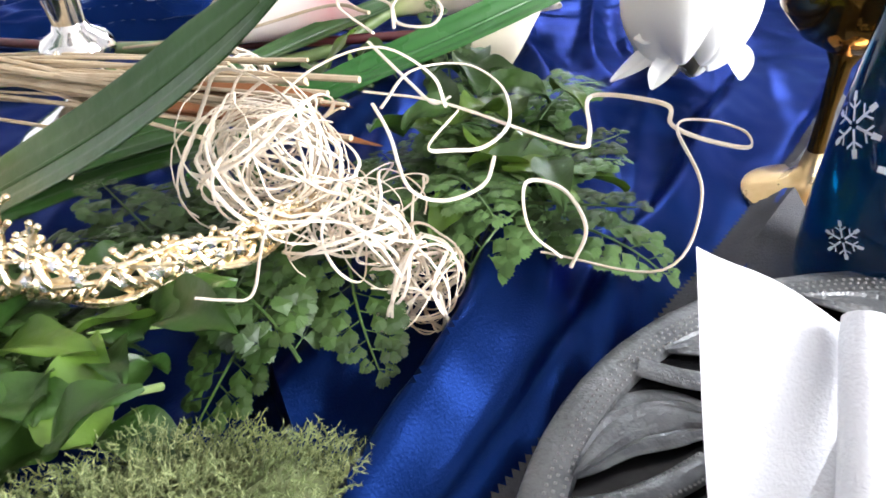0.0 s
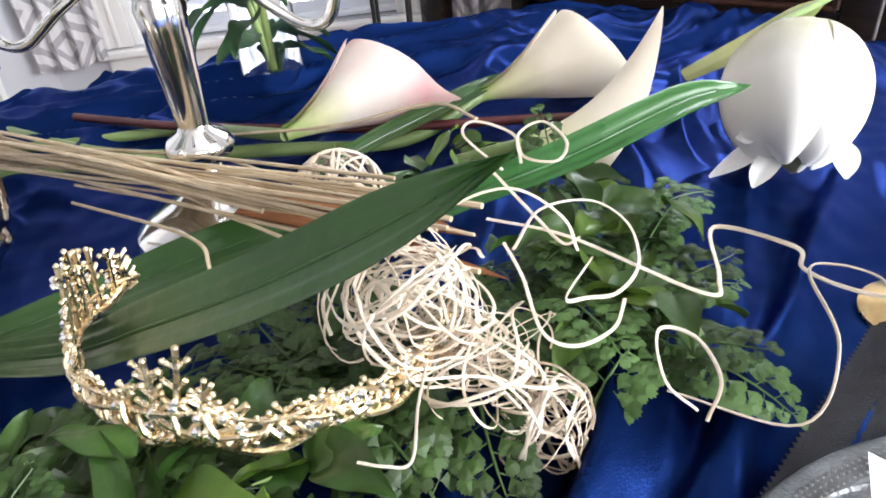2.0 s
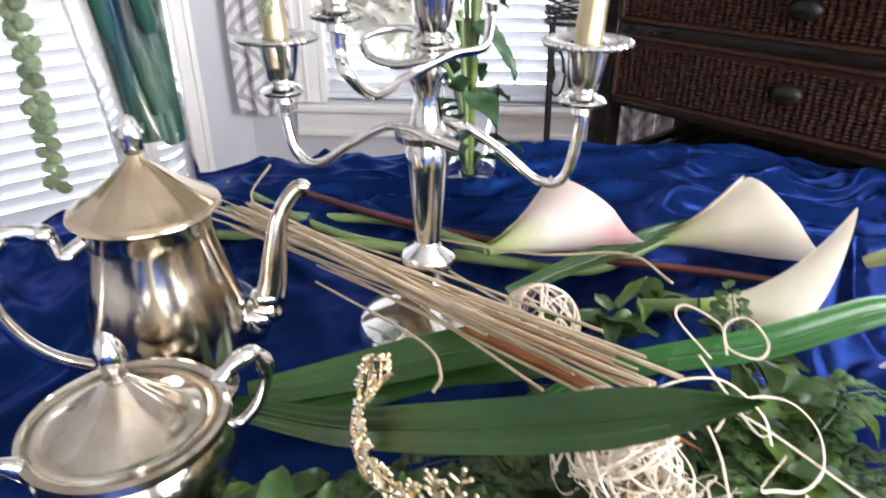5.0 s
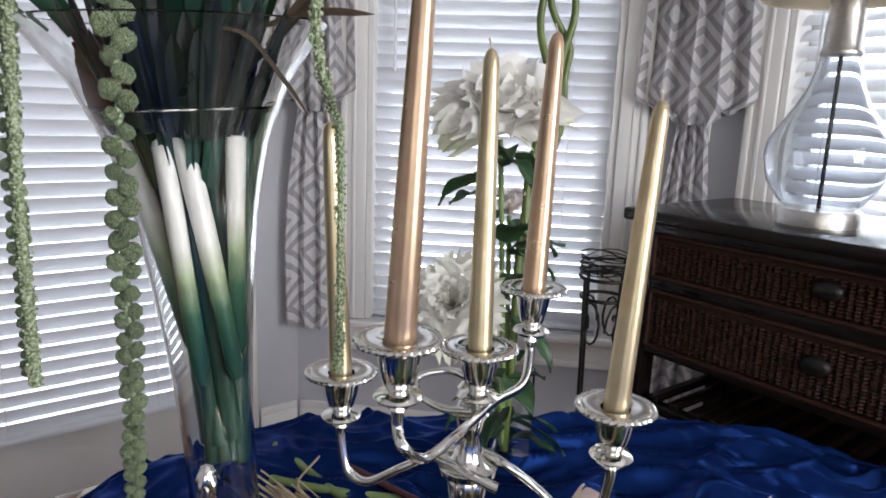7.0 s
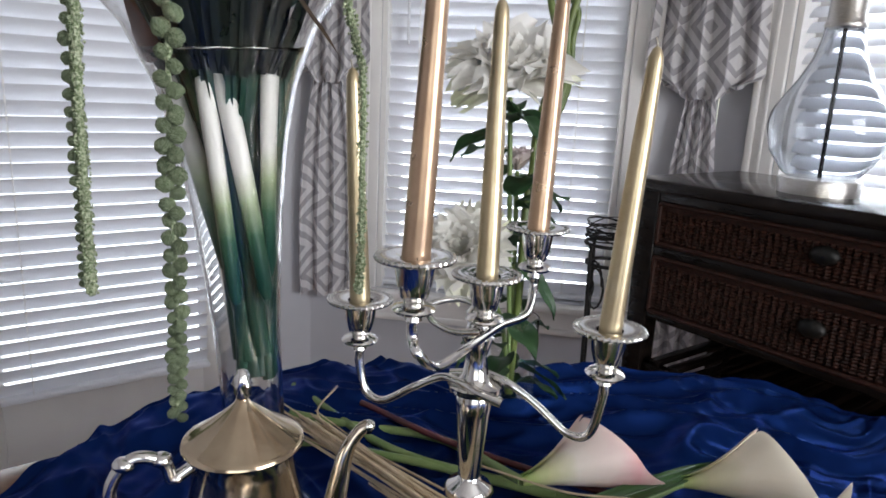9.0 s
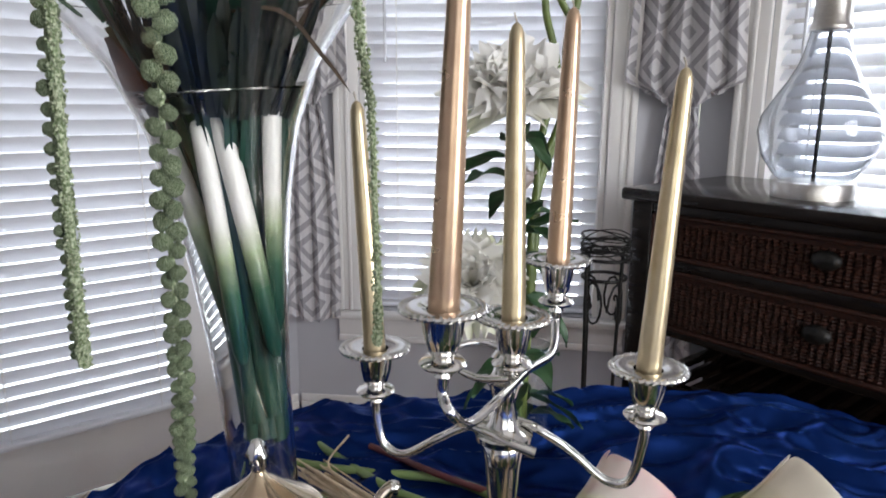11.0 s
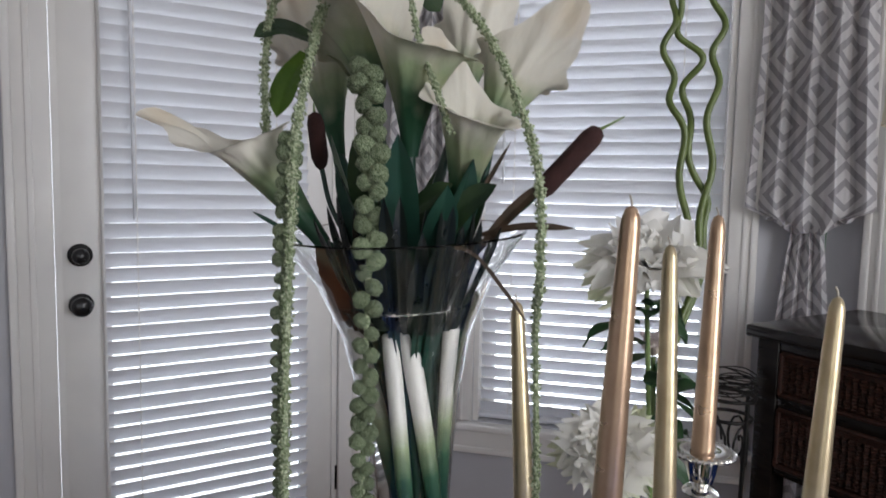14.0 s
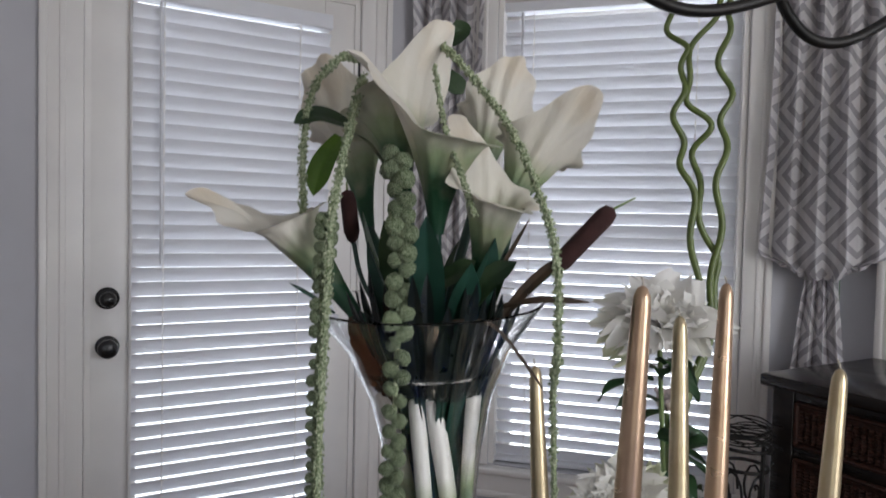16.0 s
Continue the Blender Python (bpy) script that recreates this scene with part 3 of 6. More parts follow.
def wicker_drawer(z0, z1):
    d = part("drawer", Geo().box(0.058, CW - 0.058, 0.012, 0.35, z0, z1), WICKER, chest, "dark woven wicker drawer", smooth=False)
    g = Geo()
    x0, x1 = 0.062, CW - 0.062
    for row in range(int((z1 - z0 - 0.02) / 0.0075)):
        z = z0 + 0.012 + row * 0.0075
        lag = 0.10 * math.sin(row * 0.9)
        pts = [(x0 + (x1 - x0) * i / 220, 0.008 + 0.0036 * math.cos(math.pi * (i / 2.2 + lag)), z) for i in range(221)]
        g.tube(pts, 0.0035, 5)
    part("weave", g, WICKER, d)
    f = Geo()
    for (xa, za), (xb, zb) in (((x0, z0), (x1, z0)), ((x0, z1), (x1, z1)), ((x0, z0), (x0, z1)), ((x1, z0), (x1, z1))):
        f.tube([(xa, 0.003, za), (xb, 0.003, zb)], 0.006, 8)
    part("border", f, WICKER, d)
    zc = (z0 + z1) / 2 + 0.008
    k = Geo().lathe([(0.0, 0.0), (0.03, 0.002), (0.028, 0.012), (0.018, 0.02), (0, 0.022)], 24, pose(CW / 2, 0.004, zc, 90) @ Matrix.Diagonal((1.0, 0.68, 0.8, 1)))
    part("pull", k, IRON, d, "black iron cup pull")


wicker_drawer(0.892, 0.992)
wicker_drawer(0.718, 0.856)

for y in (0.012, CD - 0.045):
    part("shelf_rail", Geo().box(0.055, CW - 0.055, y, y + 0.03, 0.545, 0.572, 0.002), ESPRESSO, chest)
for k in range(14):
    x = 0.075 + k * 0.057
    part("shelf_slat", Geo().box(x, x + 0.03, 0.014, CD - 0.02, 0.573, 0.587, 0.002), ESPRESSO, chest)

LX, LY = 0.943, 1.648
lamp = thing("table_lamp", "clear glass gourd table lamp with cream leaf-print shade", "lamp", pose(LX, LY, CHZ))
part("foot", Geo().lathe([(0.084, 0), (0.085, 0.03), (0.083, 0.034), (0.02, 0.035)], 48), NICKEL, lamp)
lo = [(0.07, 0.036), (0.085, 0.05), (0.112, 0.09), (0.124, 0.14), (0.12, 0.175), (0.1, 0.21), (0.074, 0.25), (0.054, 0.29), (0.043, 0.33), (0.039, 0.36)]
lb = part("glass_body", Geo().lathe(lo + [(r - 0.003, z) for r, z in lo[::-1]], 56, caps=False), LAMPGLASS, lamp, "clear glass gourd body")
lb.visible_shadow = False
part("collar", Geo().lathe([(0.040, 0.355), (0.042, 0.36), (0.040, 0.366), (0.037, 0.372), (0.034, 0.44), (0.033, 0.49), (0.012, 0.492), (0.012, 0.55)], 36), NICKEL, lamp)
part("rod", Geo().tube([(0, 0, 0.03), (0, 0, 0.37)], 0.0045, 10), KNOBBLACK, lamp)
part("shade", Geo().lathe([(0.165, 0.47), (0.168, 0.47), (0.148, 0.72), (0.145, 0.72), (0.163, 0.474)], 64, caps=False), CREAM, lamp, "cream linen drum shade")

# ---- silver pots ----
tp = thing("silver_teapot", "tarnished silver coffee pot with domed lid and scroll handle", "teapot", pose(-0.030, 0.644, TZ + 0.006))
part("body", Geo().lathe([(0.040, 0), (0.042, 0.006), (0.036, 0.012), (0.034, 0.016), (0.050, 0.03), (0.058, 0.055), (0.056, 0.085), (0.047, 0.12), (0.042, 0.145), (0.043, 0.158), (0.0465, 0.166)], 56), TARNISHREFLECT, tp)
part("lid", Geo().lathe([(0.048, 0.163), (0.0515, 0.166), (0.0508, 0.1690), (0.048, 0.1705), (0.038, 0.177), (0.025, 0.1865), (0.013, 0.1965), (0.007, 0.202), (0.005, 0.206)], 56, wob=lambda a, z: 0.022 * math.cos(12 * a) if 0.172 < z < 0.200 else 0), BRASSLID, tp, "warm reflecting fluted lid")
part("finial", Geo().lathe([(0.004, 0.205), (0.007, 0.209), (0.0062, 0.214), (0.0085, 0.219), (0.0065, 0.226), (0.004, 0.231), (0, 0.233)], 20, wob=lambda a, z: 0.16 * math.cos(5 * a + z * 500)), SILVER, tp)
sx, sy = 0.098 / 0.110, 0.050 / 0.110
S = lambda d, z: (sx * d, sy * d, z)
part("spout", Geo().tube(spline([S(0.04, 0.045), S(0.066, 0.052), S(0.08, 0.078), S(0.086, 0.11), S(0.094, 0.14), S(0.108, 0.158), S(0.116, 0.157)], 8), [0.015 - 0.0095 * min(1, i / 34) + 0.002 * math.sin(i * 1.3) * (i < 14) for i in range(49)], 16, 1.15), TARNISHREFLECT, tp)
part("handle", Geo().tube(spline([S(-0.042, 0.150), S(-0.058, 0.142), S(-0.064, 0.158), S(-0.086, 0.166), S(-0.104, 0.146), S(-0.104, 0.110), S(-0.088, 0.075), S(-0.062, 0.052), S(-0.05, 0.05)], 8), 0.0055, 10), SILVER, tp)

for d_, z_, r_ in ((-0.066, 0.161, 0.0078), (-0.094, 0.162, 0.0080), (-0.056, 0.142, 0.0062), (0.064, 0.055, 0.0140), (0.074, 0.071, 0.0112), (0.113, 0.160, 0.0064)):
    part("scroll_boss", Geo().ball((0, 0, 0), r_, 3, (1.15, 1, 0.85)), SILVER, tp, "bright cast scroll boss", m=Matrix.Translation(S(d_, z_)))
sb = thing("sugar_bowl", "tarnished silver lidded sugar bowl with scroll handles", "sugar bowl", pose(-0.010, 0.512, TZ + 0.006))
part("body", Geo().lathe([(0.032, 0), (0.034, 0.005), (0.028, 0.012), (0.032, 0.018), (0.05, 0.035), (0.058, 0.052), (0.055, 0.07), (0.05, 0.079), (0.054, 0.085)], 56), TARNISHREFLECT, sb)
part("lid", Geo().lathe([(0.055, 0.084), (0.0585, 0.087), (0.0575, 0.0915), (0.054, 0.0925), (0.050, 0.0895), (0.040, 0.0915), (0.028, 0.098), (0.017, 0.108), (0.009, 0.117), (0.005, 0.120)], 56, wob=lambda a, z: 0.03 * math.cos(10 * a) if 0.091 < z < 0.112 and z != 0.0915 and z != 0.0925 else 0), TARNISHREFLECT, sb)
part("finial", Geo().lathe([(0.004, 0.118), (0.0065, 0.122), (0.0055, 0.127), (0.0085, 0.133), (0.007, 0.140), (0.004, 0.147), (0, 0.151)], 18, wob=lambda a, z: 0.16 * math.cos(5 * a + z * 500)), SILVER, sb)
for s in (1, -1):
    H = lambda d, z: (s * d * 0.78, s * d * 0.62, z)
    part("handle", Geo().tube(spline([H(0.05, 0.078), H(0.062, 0.094), H(0.082, 0.098), H(0.088, 0.08), H(0.08, 0.06), H(0.066, 0.05), H(0.056, 0.052)], 7), [0.0042 + 0.0022 * abs(math.sin(i * 0.42)) * (i < 22) for i in range(43)], 10), SILVER, sb)

# ---- things laid on the table ----
def ramp_mat(name, stops, length, rough=0.5, trans=0.25, vein=0.0, bump=0.1, blotch=None):
    """A petal or stem whose colour runs along its own axis."""
    m = bpy.data.materials.new(name)
    m.use_nodes = True
    t = m.node_tree
    b = t.nodes["Principled BSDF"]
    N, L = t.nodes.new, t.links.new
    co = N("ShaderNodeTexCoord")
    sp = N("ShaderNodeSeparateXYZ")
    L(co.outputs["Object"], sp.inputs[0])
    ns = N("ShaderNodeTexNoise")
    ns.inputs["Scale"].default_value, ns.inputs["Detail"].default_value = 25, 4
    L(co.outputs["Object"], ns.inputs[0])
    dv = N("ShaderNodeMath")
    dv.operation, dv.inputs[1].default_value = "DIVIDE", length
    L(sp.outputs[2], dv.inputs[0])
    ad = N("ShaderNodeMath")
    ad.operation = "MULTIPLY_ADD"
    ad.inputs[1].default_value = 0.25
    L(ns.outputs[0], ad.inputs[0])
    L(dv.outputs[0], ad.inputs[2])
    su = N("ShaderNodeMath")
    su.operation, su.inputs[1].default_value = "SUBTRACT", 0.125
    L(ad.outputs[0], su.inputs[0])
    rp = N("ShaderNodeValToRGB")
    while len(rp.color_ramp.elements) < len(stops):
        rp.color_ramp.elements.new(0.5)
    for e, (p, c) in zip(rp.color_ramp.elements, stops):
        e.position, e.color = p, (*c, 1)
    L(su.outputs[0], rp.inputs[0])
    out = rp.outputs[0]
    if blotch:
        n2 = N("ShaderNodeTexNoise")
        n2.inputs["Scale"].default_value = 14
        L(co.outputs["Object"], n2.inputs[0])
        mr = N("ShaderNodeMapRange")
        mr.inputs[1].default_value, mr.inputs[2].default_value, mr.inputs[4].default_value = 0.5, 0.72, 0.8
        L(n2.outputs[0], mr.inputs[0])
        mx = N("ShaderNodeMix")
        mx.data_type = "RGBA"
        L(mr.outputs[0], mx.inputs[0])
        L(out, mx.inputs[6])
        mx.inputs[7].default_value = (*blotch, 1)
        out = mx.outputs[2]
    L(out, b.inputs["Base Color"])
    b.inputs["Roughness"].default_value = rough
    wv = N("ShaderNodeTexNoise")
    wv.inputs["Scale"].default_value = 90
    mp = N("ShaderNodeMapping")
    mp.inputs["Scale"].default_value = (1, 1, 0.12)
    L(co.outputs["Object"], mp.inputs[0])
    L(mp.outputs[0], wv.inputs[0])
    bp = N("ShaderNodeBump")
    bp.inputs["Strength"].default_value, bp.inputs["Distance"].default_value = 0.35 + vein, 0.002
    L(wv.outputs[0], bp.inputs["Height"])
    L(bp.outputs[0], b.inputs["Normal"])
    tr = N("ShaderNodeBsdfTranslucent")
    L(out, tr.inputs[0])
    ms = N("ShaderNodeMixShader")
    ms.inputs[0].default_value = trans
    L(b.outputs[0], ms.inputs[1])
    L(tr.outputs[0], ms.inputs[2])
    L(ms.outputs[0], t.nodes["Material Output"].inputs[0])
    return m


LEAF = mat("broad_leaf", (0.018, 0.050, 0.008), (0.044, 0.098, 0.016), scale=25, rough=0.38, bump=0.3, bscale=200, trans=0.2, isl=0.25)
LEAFLIGHT = mat("young_leaf", (0.065, 0.13, 0.016), (0.12, 0.21, 0.03), scale=25, rough=0.35, bump=0.25, bscale=200, trans=0.25, isl=0.2)
FERN = mat("fern", (0.019, 0.046, 0.008), (0.042, 0.088, 0.015), scale=30, rough=0.5, bump=0.2, trans=0.2, isl=0.3)
FERNDEW = mat("frosted_fern", (0.13, 0.23, 0.075), (0.07, 0.15, 0.035), scale=30, rough=0.45, bump=0.2, trans=0.2, isl=0.25)
BLADE = mat("strap_leaf", (0.018, 0.060, 0.012), (0.042, 0.105, 0.024), scale=10, rough=0.33, bump=0.5, bscale=60, trans=0.15, stretch=(1, 1, 1))
BLADEBRIGHT = mat("strap_leaf_bright", (0.028, 0.13, 0.025), (0.055, 0.19, 0.045), scale=10, rough=0.28, bump=0.4, bscale=60, trans=0.2)
STEM = mat("calla_stem", (0.13, 0.2, 0.06), (0.2, 0.27, 0.1), scale=20, rough=0.4, bump=0.1)
REDSTEM = mat("red_stem", (0.1, 0.018, 0.02), (0.06, 0.012, 0.014), scale=20, rough=0.4)
STRAW = mat("straw", (0.64, 0.52, 0.36), (0.5, 0.38, 0.24), scale=50, rough=0.7, bump=0.3, rnd=0.2)
RUST = mat("rust_straw", (0.36, 0.14, 0.05), (0.24, 0.09, 0.03), scale=50, rough=0.6, bump=0.3)
RAFFIA = mat("raffia", (0.85, 0.75, 0.63), (0.74, 0.62, 0.48), scale=60, rough=0.62, bump=0.4, bscale=600, rnd=0.12, trans=0.15)
MOSS = mat("reindeer_moss", (0.23, 0.26, 0.11), (0.13, 0.165, 0.06), scale=40, rough=0.9, bump=0.3, isl=0.35)
GILT = mat("gold_metal", (0.80, 0.60, 0.32), (0.66, 0.46, 0.22), scale=80, rough=0.3, metal=1, bump=0.1)
CHAMPAGNE = mat("champagne_gold", (0.88, 0.76, 0.55), (0.72, 0.56, 0.34), scale=120, rough=0.27, metal=1, bump=0.3, bscale=500)
CRYSTAL = mat("rhinestone", (0.95, 0.95, 0.97), rough=0.05, metal=0.9, bump=0)
LINEN = mat("white_napkin", (0.76, 0.76, 0.78), (0.71, 0.71, 0.74), scale=8, rough=0.85, bump=0.35, bscale=900, trans=0.12)
CHARCOAL = mat("charcoal_mat", (0.055, 0.056, 0.065), (0.04, 0.041, 0.048), scale=30, rough=0.85, bump=0.5, bscale=900)
CUTOUTDARK = mat("charger_cutout_dark", (0.010, 0.010, 0.012), (0.006, 0.006, 0.007), scale=30, rough=0.25, metal=0.3, bump=0.1)
BEADS = mat("bead_relief", (0.34, 0.34, 0.33), rough=0.4, metal=0.4)
PEWTERLIGHT = mat("silvered_relief", (0.19, 0.195, 0.20), (0.10, 0.105, 0.11), scale=40, rough=0.35, metal=0.5, bump=0.5, bscale=400)
BLACKPLATE = mat("black_plate", (0.01, 0.01, 0.012), rough=0.12, bump=0)
AMBER = mat("amber_goblet", (0.28, 0.15, 0.03), (0.2, 0.1, 0.02), scale=10, rough=0.08, rvar=0.03, metal=0.9, bump=0)
BLUEGLASS = glass("blue_glass", (0.012, 0.13, 0.30), 0.02, 1.45, 0.92)
FLAKEWHITE = mat("etched_white", (0.7, 0.76, 0.8), rough=0.6)
PETALWHITE = ramp_mat("white_petal", [(0.0, (0.62, 0.6, 0.45)), (0.25, (0.88, 0.86, 0.81)), (1.0, (0.92, 0.91, 0.89))], 0.11, 0.55, 0.25)
CALLAPINK = ramp_mat("pink_calla", [(0.0, (0.25, 0.38, 0.08)), (0.16, (0.62, 0.62, 0.34)), (0.34, (0.9, 0.83, 0.74)), (0.56, (0.92, 0.78, 0.72)), (0.76, (0.9, 0.52, 0.52)), (0.95, (0.92, 0.82, 0.74))], 0.17, 0.45, 0.25, blotch=(0.85, 0.5, 0.5))
CALLACREAM = ramp_mat("cream_calla", [(0.0, (0.3, 0.4, 0.1)), (0.16, (0.66, 0.62, 0.4)), (0.4, (0.9, 0.83, 0.7)), (1.0, (0.92, 0.85, 0.72))], 0.17, 0.45, 0.25)


def axis_pose(p, q, up=(0, 0, 1)):
    """z runs from p to q, x as near to up as can be."""
    z = (Vector(q) - Vector(p)).normalized()
    y = z.cross(Vector(up)).normalized()
    x = y.cross(z)
    return Matrix.Translation(p) @ Matrix((x, y, z)).transposed().to_4x4()


def calla_geo(L, R, tip=0.35, seed=0, lift=0.0, crease=0.25, cut=0.0):
    """A spathe: a rolled funnel flaring to a pointed lip on the +x side."""
    rng = random.Random(seed)
    ph = rng.uniform(0, 6)
    def fn(u, v, d=0.0):
        a = (u - 0.5) * 2 * math.pi * (1 + (1 - v) * 0.12)
        c = math.cos(a)
        fl = v ** 2.1
        r = 0.006 + (R - 0.006) * (0.32 * v + 0.68 * fl) * (1 + 0.05 * math.sin(3 * a + ph) * v)
        r *= 1 + crease * v * (0.13 * noise.noise((2.2 * math.cos(a), 2.2 * math.sin(a), v * 2 + seed)) + 0.035 * math.sin(11 * a + 4 * noise.noise((a, v * 3, seed))))
        reach = 1 + v * (tip * max(0, c) ** 3 - (0.16 + cut) * (1 - c) * 0.5)
        if cut:
            bell = v ** 1.6 * (1 + 1.1 * (1 - v)) * (1 - 0.06 * v ** 8)
            r = 0.006 + (R - 0.006) * (0.2 * v + 0.8 * bell) * (1 + 0.03 * math.sin(3 * a + ph) * v) * (1 - 0.30 * max(0, c))
        curl = 0 if cut else max(0, v - 0.82) / 0.18
        r2 = r * (1 + 0.22 * curl * (0.6 + 0.4 * c)) + d
        z = L * v * reach - 0.012 * curl ** 2 * (1 - max(0, c) ** 2)
        off = 0.002 * (u - 0.5) * 2
        return ((r2 + off) * c + (R * tip * 0.7 + lift) * max(0, c) ** (4 if cut else 6) * v ** 3, (r2 + off) * math.sin(a), z)
    return Geo().grid(fn, 64, 30).grid(lambda u, v: fn(1 - u, v, -0.0011), 64, 30)


def calla(p, q, R, material, label, tip=0.35, up=(0, 0, 1), stem=None, stem_mat=None, seed=0, lift=0.0, crease=0.25, cut=0.0):
    m = axis_pose(p, q, up)
    ob = thing("calla_lily", label, "flower", m, group="artificial calla lilies")
    L = (Vector(q) - Vector(p)).length
    part("spathe", calla_geo(L, R, tip, seed, lift, crease, cut), material, ob)
    part("spadix", Geo().tube(spline([(0, 0, 0.02), (0.003, 0, L * 0.45), (0.006, 0, L * 0.72)], 5), [0.005] * 10 + [0.003], 10), mat("spadix", (0.75, 0.5, 0.08), rough=0.8), ob, "yellow spadix")
    if stem:
        inv = m.inverted()
        part("stem", Geo().tube([inv @ v for v in spline([p, *stem], 6)], 0.0058, 12), stem_mat or STEM, ob)
    return ob


calla((0.233, 0.811, 0.803), (0.372, 0.855, 0.824), 0.056, CALLAPINK, "cream artificial calla lily blushed pink, lying on the cloth", 0.16, (0.15, -0.55, -0.9), [(0.134, 0.945, 0.775), (0.006, 0.974, 0.772), (-0.083, 0.997, 0.772)], seed=2, cut=0.20)
calla((0.425, 0.842, 0.795), (0.570, 0.832, 0.818), 0.058, CALLACREAM, "cream artificial calla lily lying on the cloth", 0.12, (0.1, -0.55, -0.9), [(0.340, 0.815, 0.775), (0.229, 0.849, 0.775), (0.068, 0.919, 0.772), (-0.100, 1.082, 0.775)], seed=5, cut=0.18)
calla((0.405, 0.690, 0.808), (0.506, 0.670, 0.812), 0.033, CALLACREAM, "ivory artificial calla lily with upturned pointed tip on the cloth", 0.16, (0.0, 0.35, 1), [(0.363, 0.720, 0.790)], seed=8, lift=0.060, cut=0.30)
solid("loose_stem", Geo().tube(spline([(0.016, 1.018, 0.785), (0.149, 0.920, 0.785), (0.319, 0.833, 0.785), (0.450, 0.790, 0.785), (0.520, 0.764, 0.785)], 6), 0.0045, 10), REDSTEM, "dark red artificial flower stem lying on the cloth", "stem")
solid("loose_stem", Geo().tube(spline([(-0.074, 0.919, 0.775), (0.043, 0.905, 0.772), (0.136, 0.880, 0.772), (0.276, 0.828, 0.775)], 6), 0.0055, 10), STEM, "green artificial flower stem lying on the cloth", "stem")


def blade(pts, width, normal=(0, 0, 1), fold=0.25, n=30, wprof=None, ridges=0):
    """A strap leaf along a curve, folded along its midrib."""
    cv = spline(pts, max(4, n // (len(pts) - 1)))
    N = len(cv) - 1
    nrm = Vector(normal)
    g = Geo()
    def fn(u, v, d=0):
        i = min(N, int(round(v * N)))
        dr = (cv[min(i + 1, N)] - cv[max(i - 1, 0)]).normalized()
        side = dr.cross(nrm).normalized()
        up = side.cross(dr)
        w = width * (wprof(v) if wprof else (0.45 + 0.55 * math.sin(math.pi * min(1, v * 1.25 + 0.1) * 0.62)) * (1 - max(0, (v - 0.72) / 0.28) ** 1.7))
        s = (u - 0.5) * 2
        return cv[i] + side * (s * w) + up * (abs(s) * w * fold + 0.0006 * math.sin(s * ridges * 3.14) + d)
    g.grid(fn, 12, N)
    g.grid(lambda u, v: fn(1 - u, v, -0.0007), 12, N)
    return g


def strap(pts, width, normal, fold, ridges, material, label):
    ob = thing("strap_leaf", label, "leaf", group="strap leaves")
    part("blade", blade(pts, width, normal, fold, ridges=ridges), material, ob)
    up = Vector(normal).normalized() * 0.0004
    cv = [p + up for p in spline(pts, 8)]
    part("midrib", Geo().tube(cv[:-5], [0.0016 * (1 - 0.7 * i / len(cv)) for i in range(len(cv) - 5)], 6), material, ob)


strap([(0.020, 0.600, 0.785), (0.10, 0.55, 0.808), (0.155, 0.508, 0.842), (0.215, 0.468, 0.878), (0.262, 0.434, 0.913), (0.296, 0.406, 0.944)], 0.0155, (0.1, -0.55, 0.83), 0.22, 4, BLADE, "long dark green artificial strap leaf arching over the tiara")
strap([(0.23, 0.565, 0.80), (0.30, 0.575, 0.83), (0.386, 0.560, 0.858), (0.47, 0.575, 0.872), (0.526, 0.588, 0.868)], 0.0115, (0, -0.45, 0.9), 0.3, 3, BLADEBRIGHT, "long bright green artificial strap leaf among the fern")
strap([(0.029, 0.613, 0.785), (0.097, 0.626, 0.790), (0.168, 0.636, 0.800), (0.263, 0.664, 0.800), (0.331, 0.701, 0.800)], 0.02, (0, -0.3, 0.95), 0.2, 4, BLADE, "dark green artificial strap leaf lying on the cloth")
strap([(0.246, 0.746, 0.790), (0.320, 0.789, 0.795), (0.395, 0.827, 0.800), (0.483, 0.888, 0.800)], 0.012, (0, -0.3, 0.95), 0.3, 3, BLADE, "narrow green artificial strap leaf between the callas")
strap([(0.047, 0.602, 0.775), (0.115, 0.616, 0.785), (0.186, 0.635, 0.790), (0.271, 0.611, 0.800)], 0.02, (0, -0.3, 0.95), 0.15, 4, BLADE, "broad dark green artificial strap leaf lying on the cloth")

# straw bundle
straw = thing("straw_bundle", "bundle of dried tan straws with rust-brown ends", "dried grass")
rng = random.Random(4)
A0, A1 = Vector((-0.067, 0.933, 0.800)), Vector((0.312, 0.520, 0.850))
for k in range(30):
    j = Vector((rng.gauss(0, 0.010), rng.gauss(0, 0.012), rng.gauss(0, 0.006)))
    e = Vector((rng.gauss(0, 0.010), rng.gauss(0, 0.010), rng.gauss(0, 0.007)))
    s0, s1 = rng.uniform(-0.05, 0.12), rng.uniform(0.72, 1.02)
    mid = A0.lerp(A1, 0.5) + (j + e) * 0.5 + Vector((0, 0, rng.uniform(-0.004, 0.008)))
    pts = spline([A0.lerp(A1, s0) + j * 1.5, mid, A0.lerp(A1, s1) + e * 1.1], 6)
    part("straw", Geo().tube(pts, rng.uniform(0.0009, 0.0019), 6), STRAW, straw)
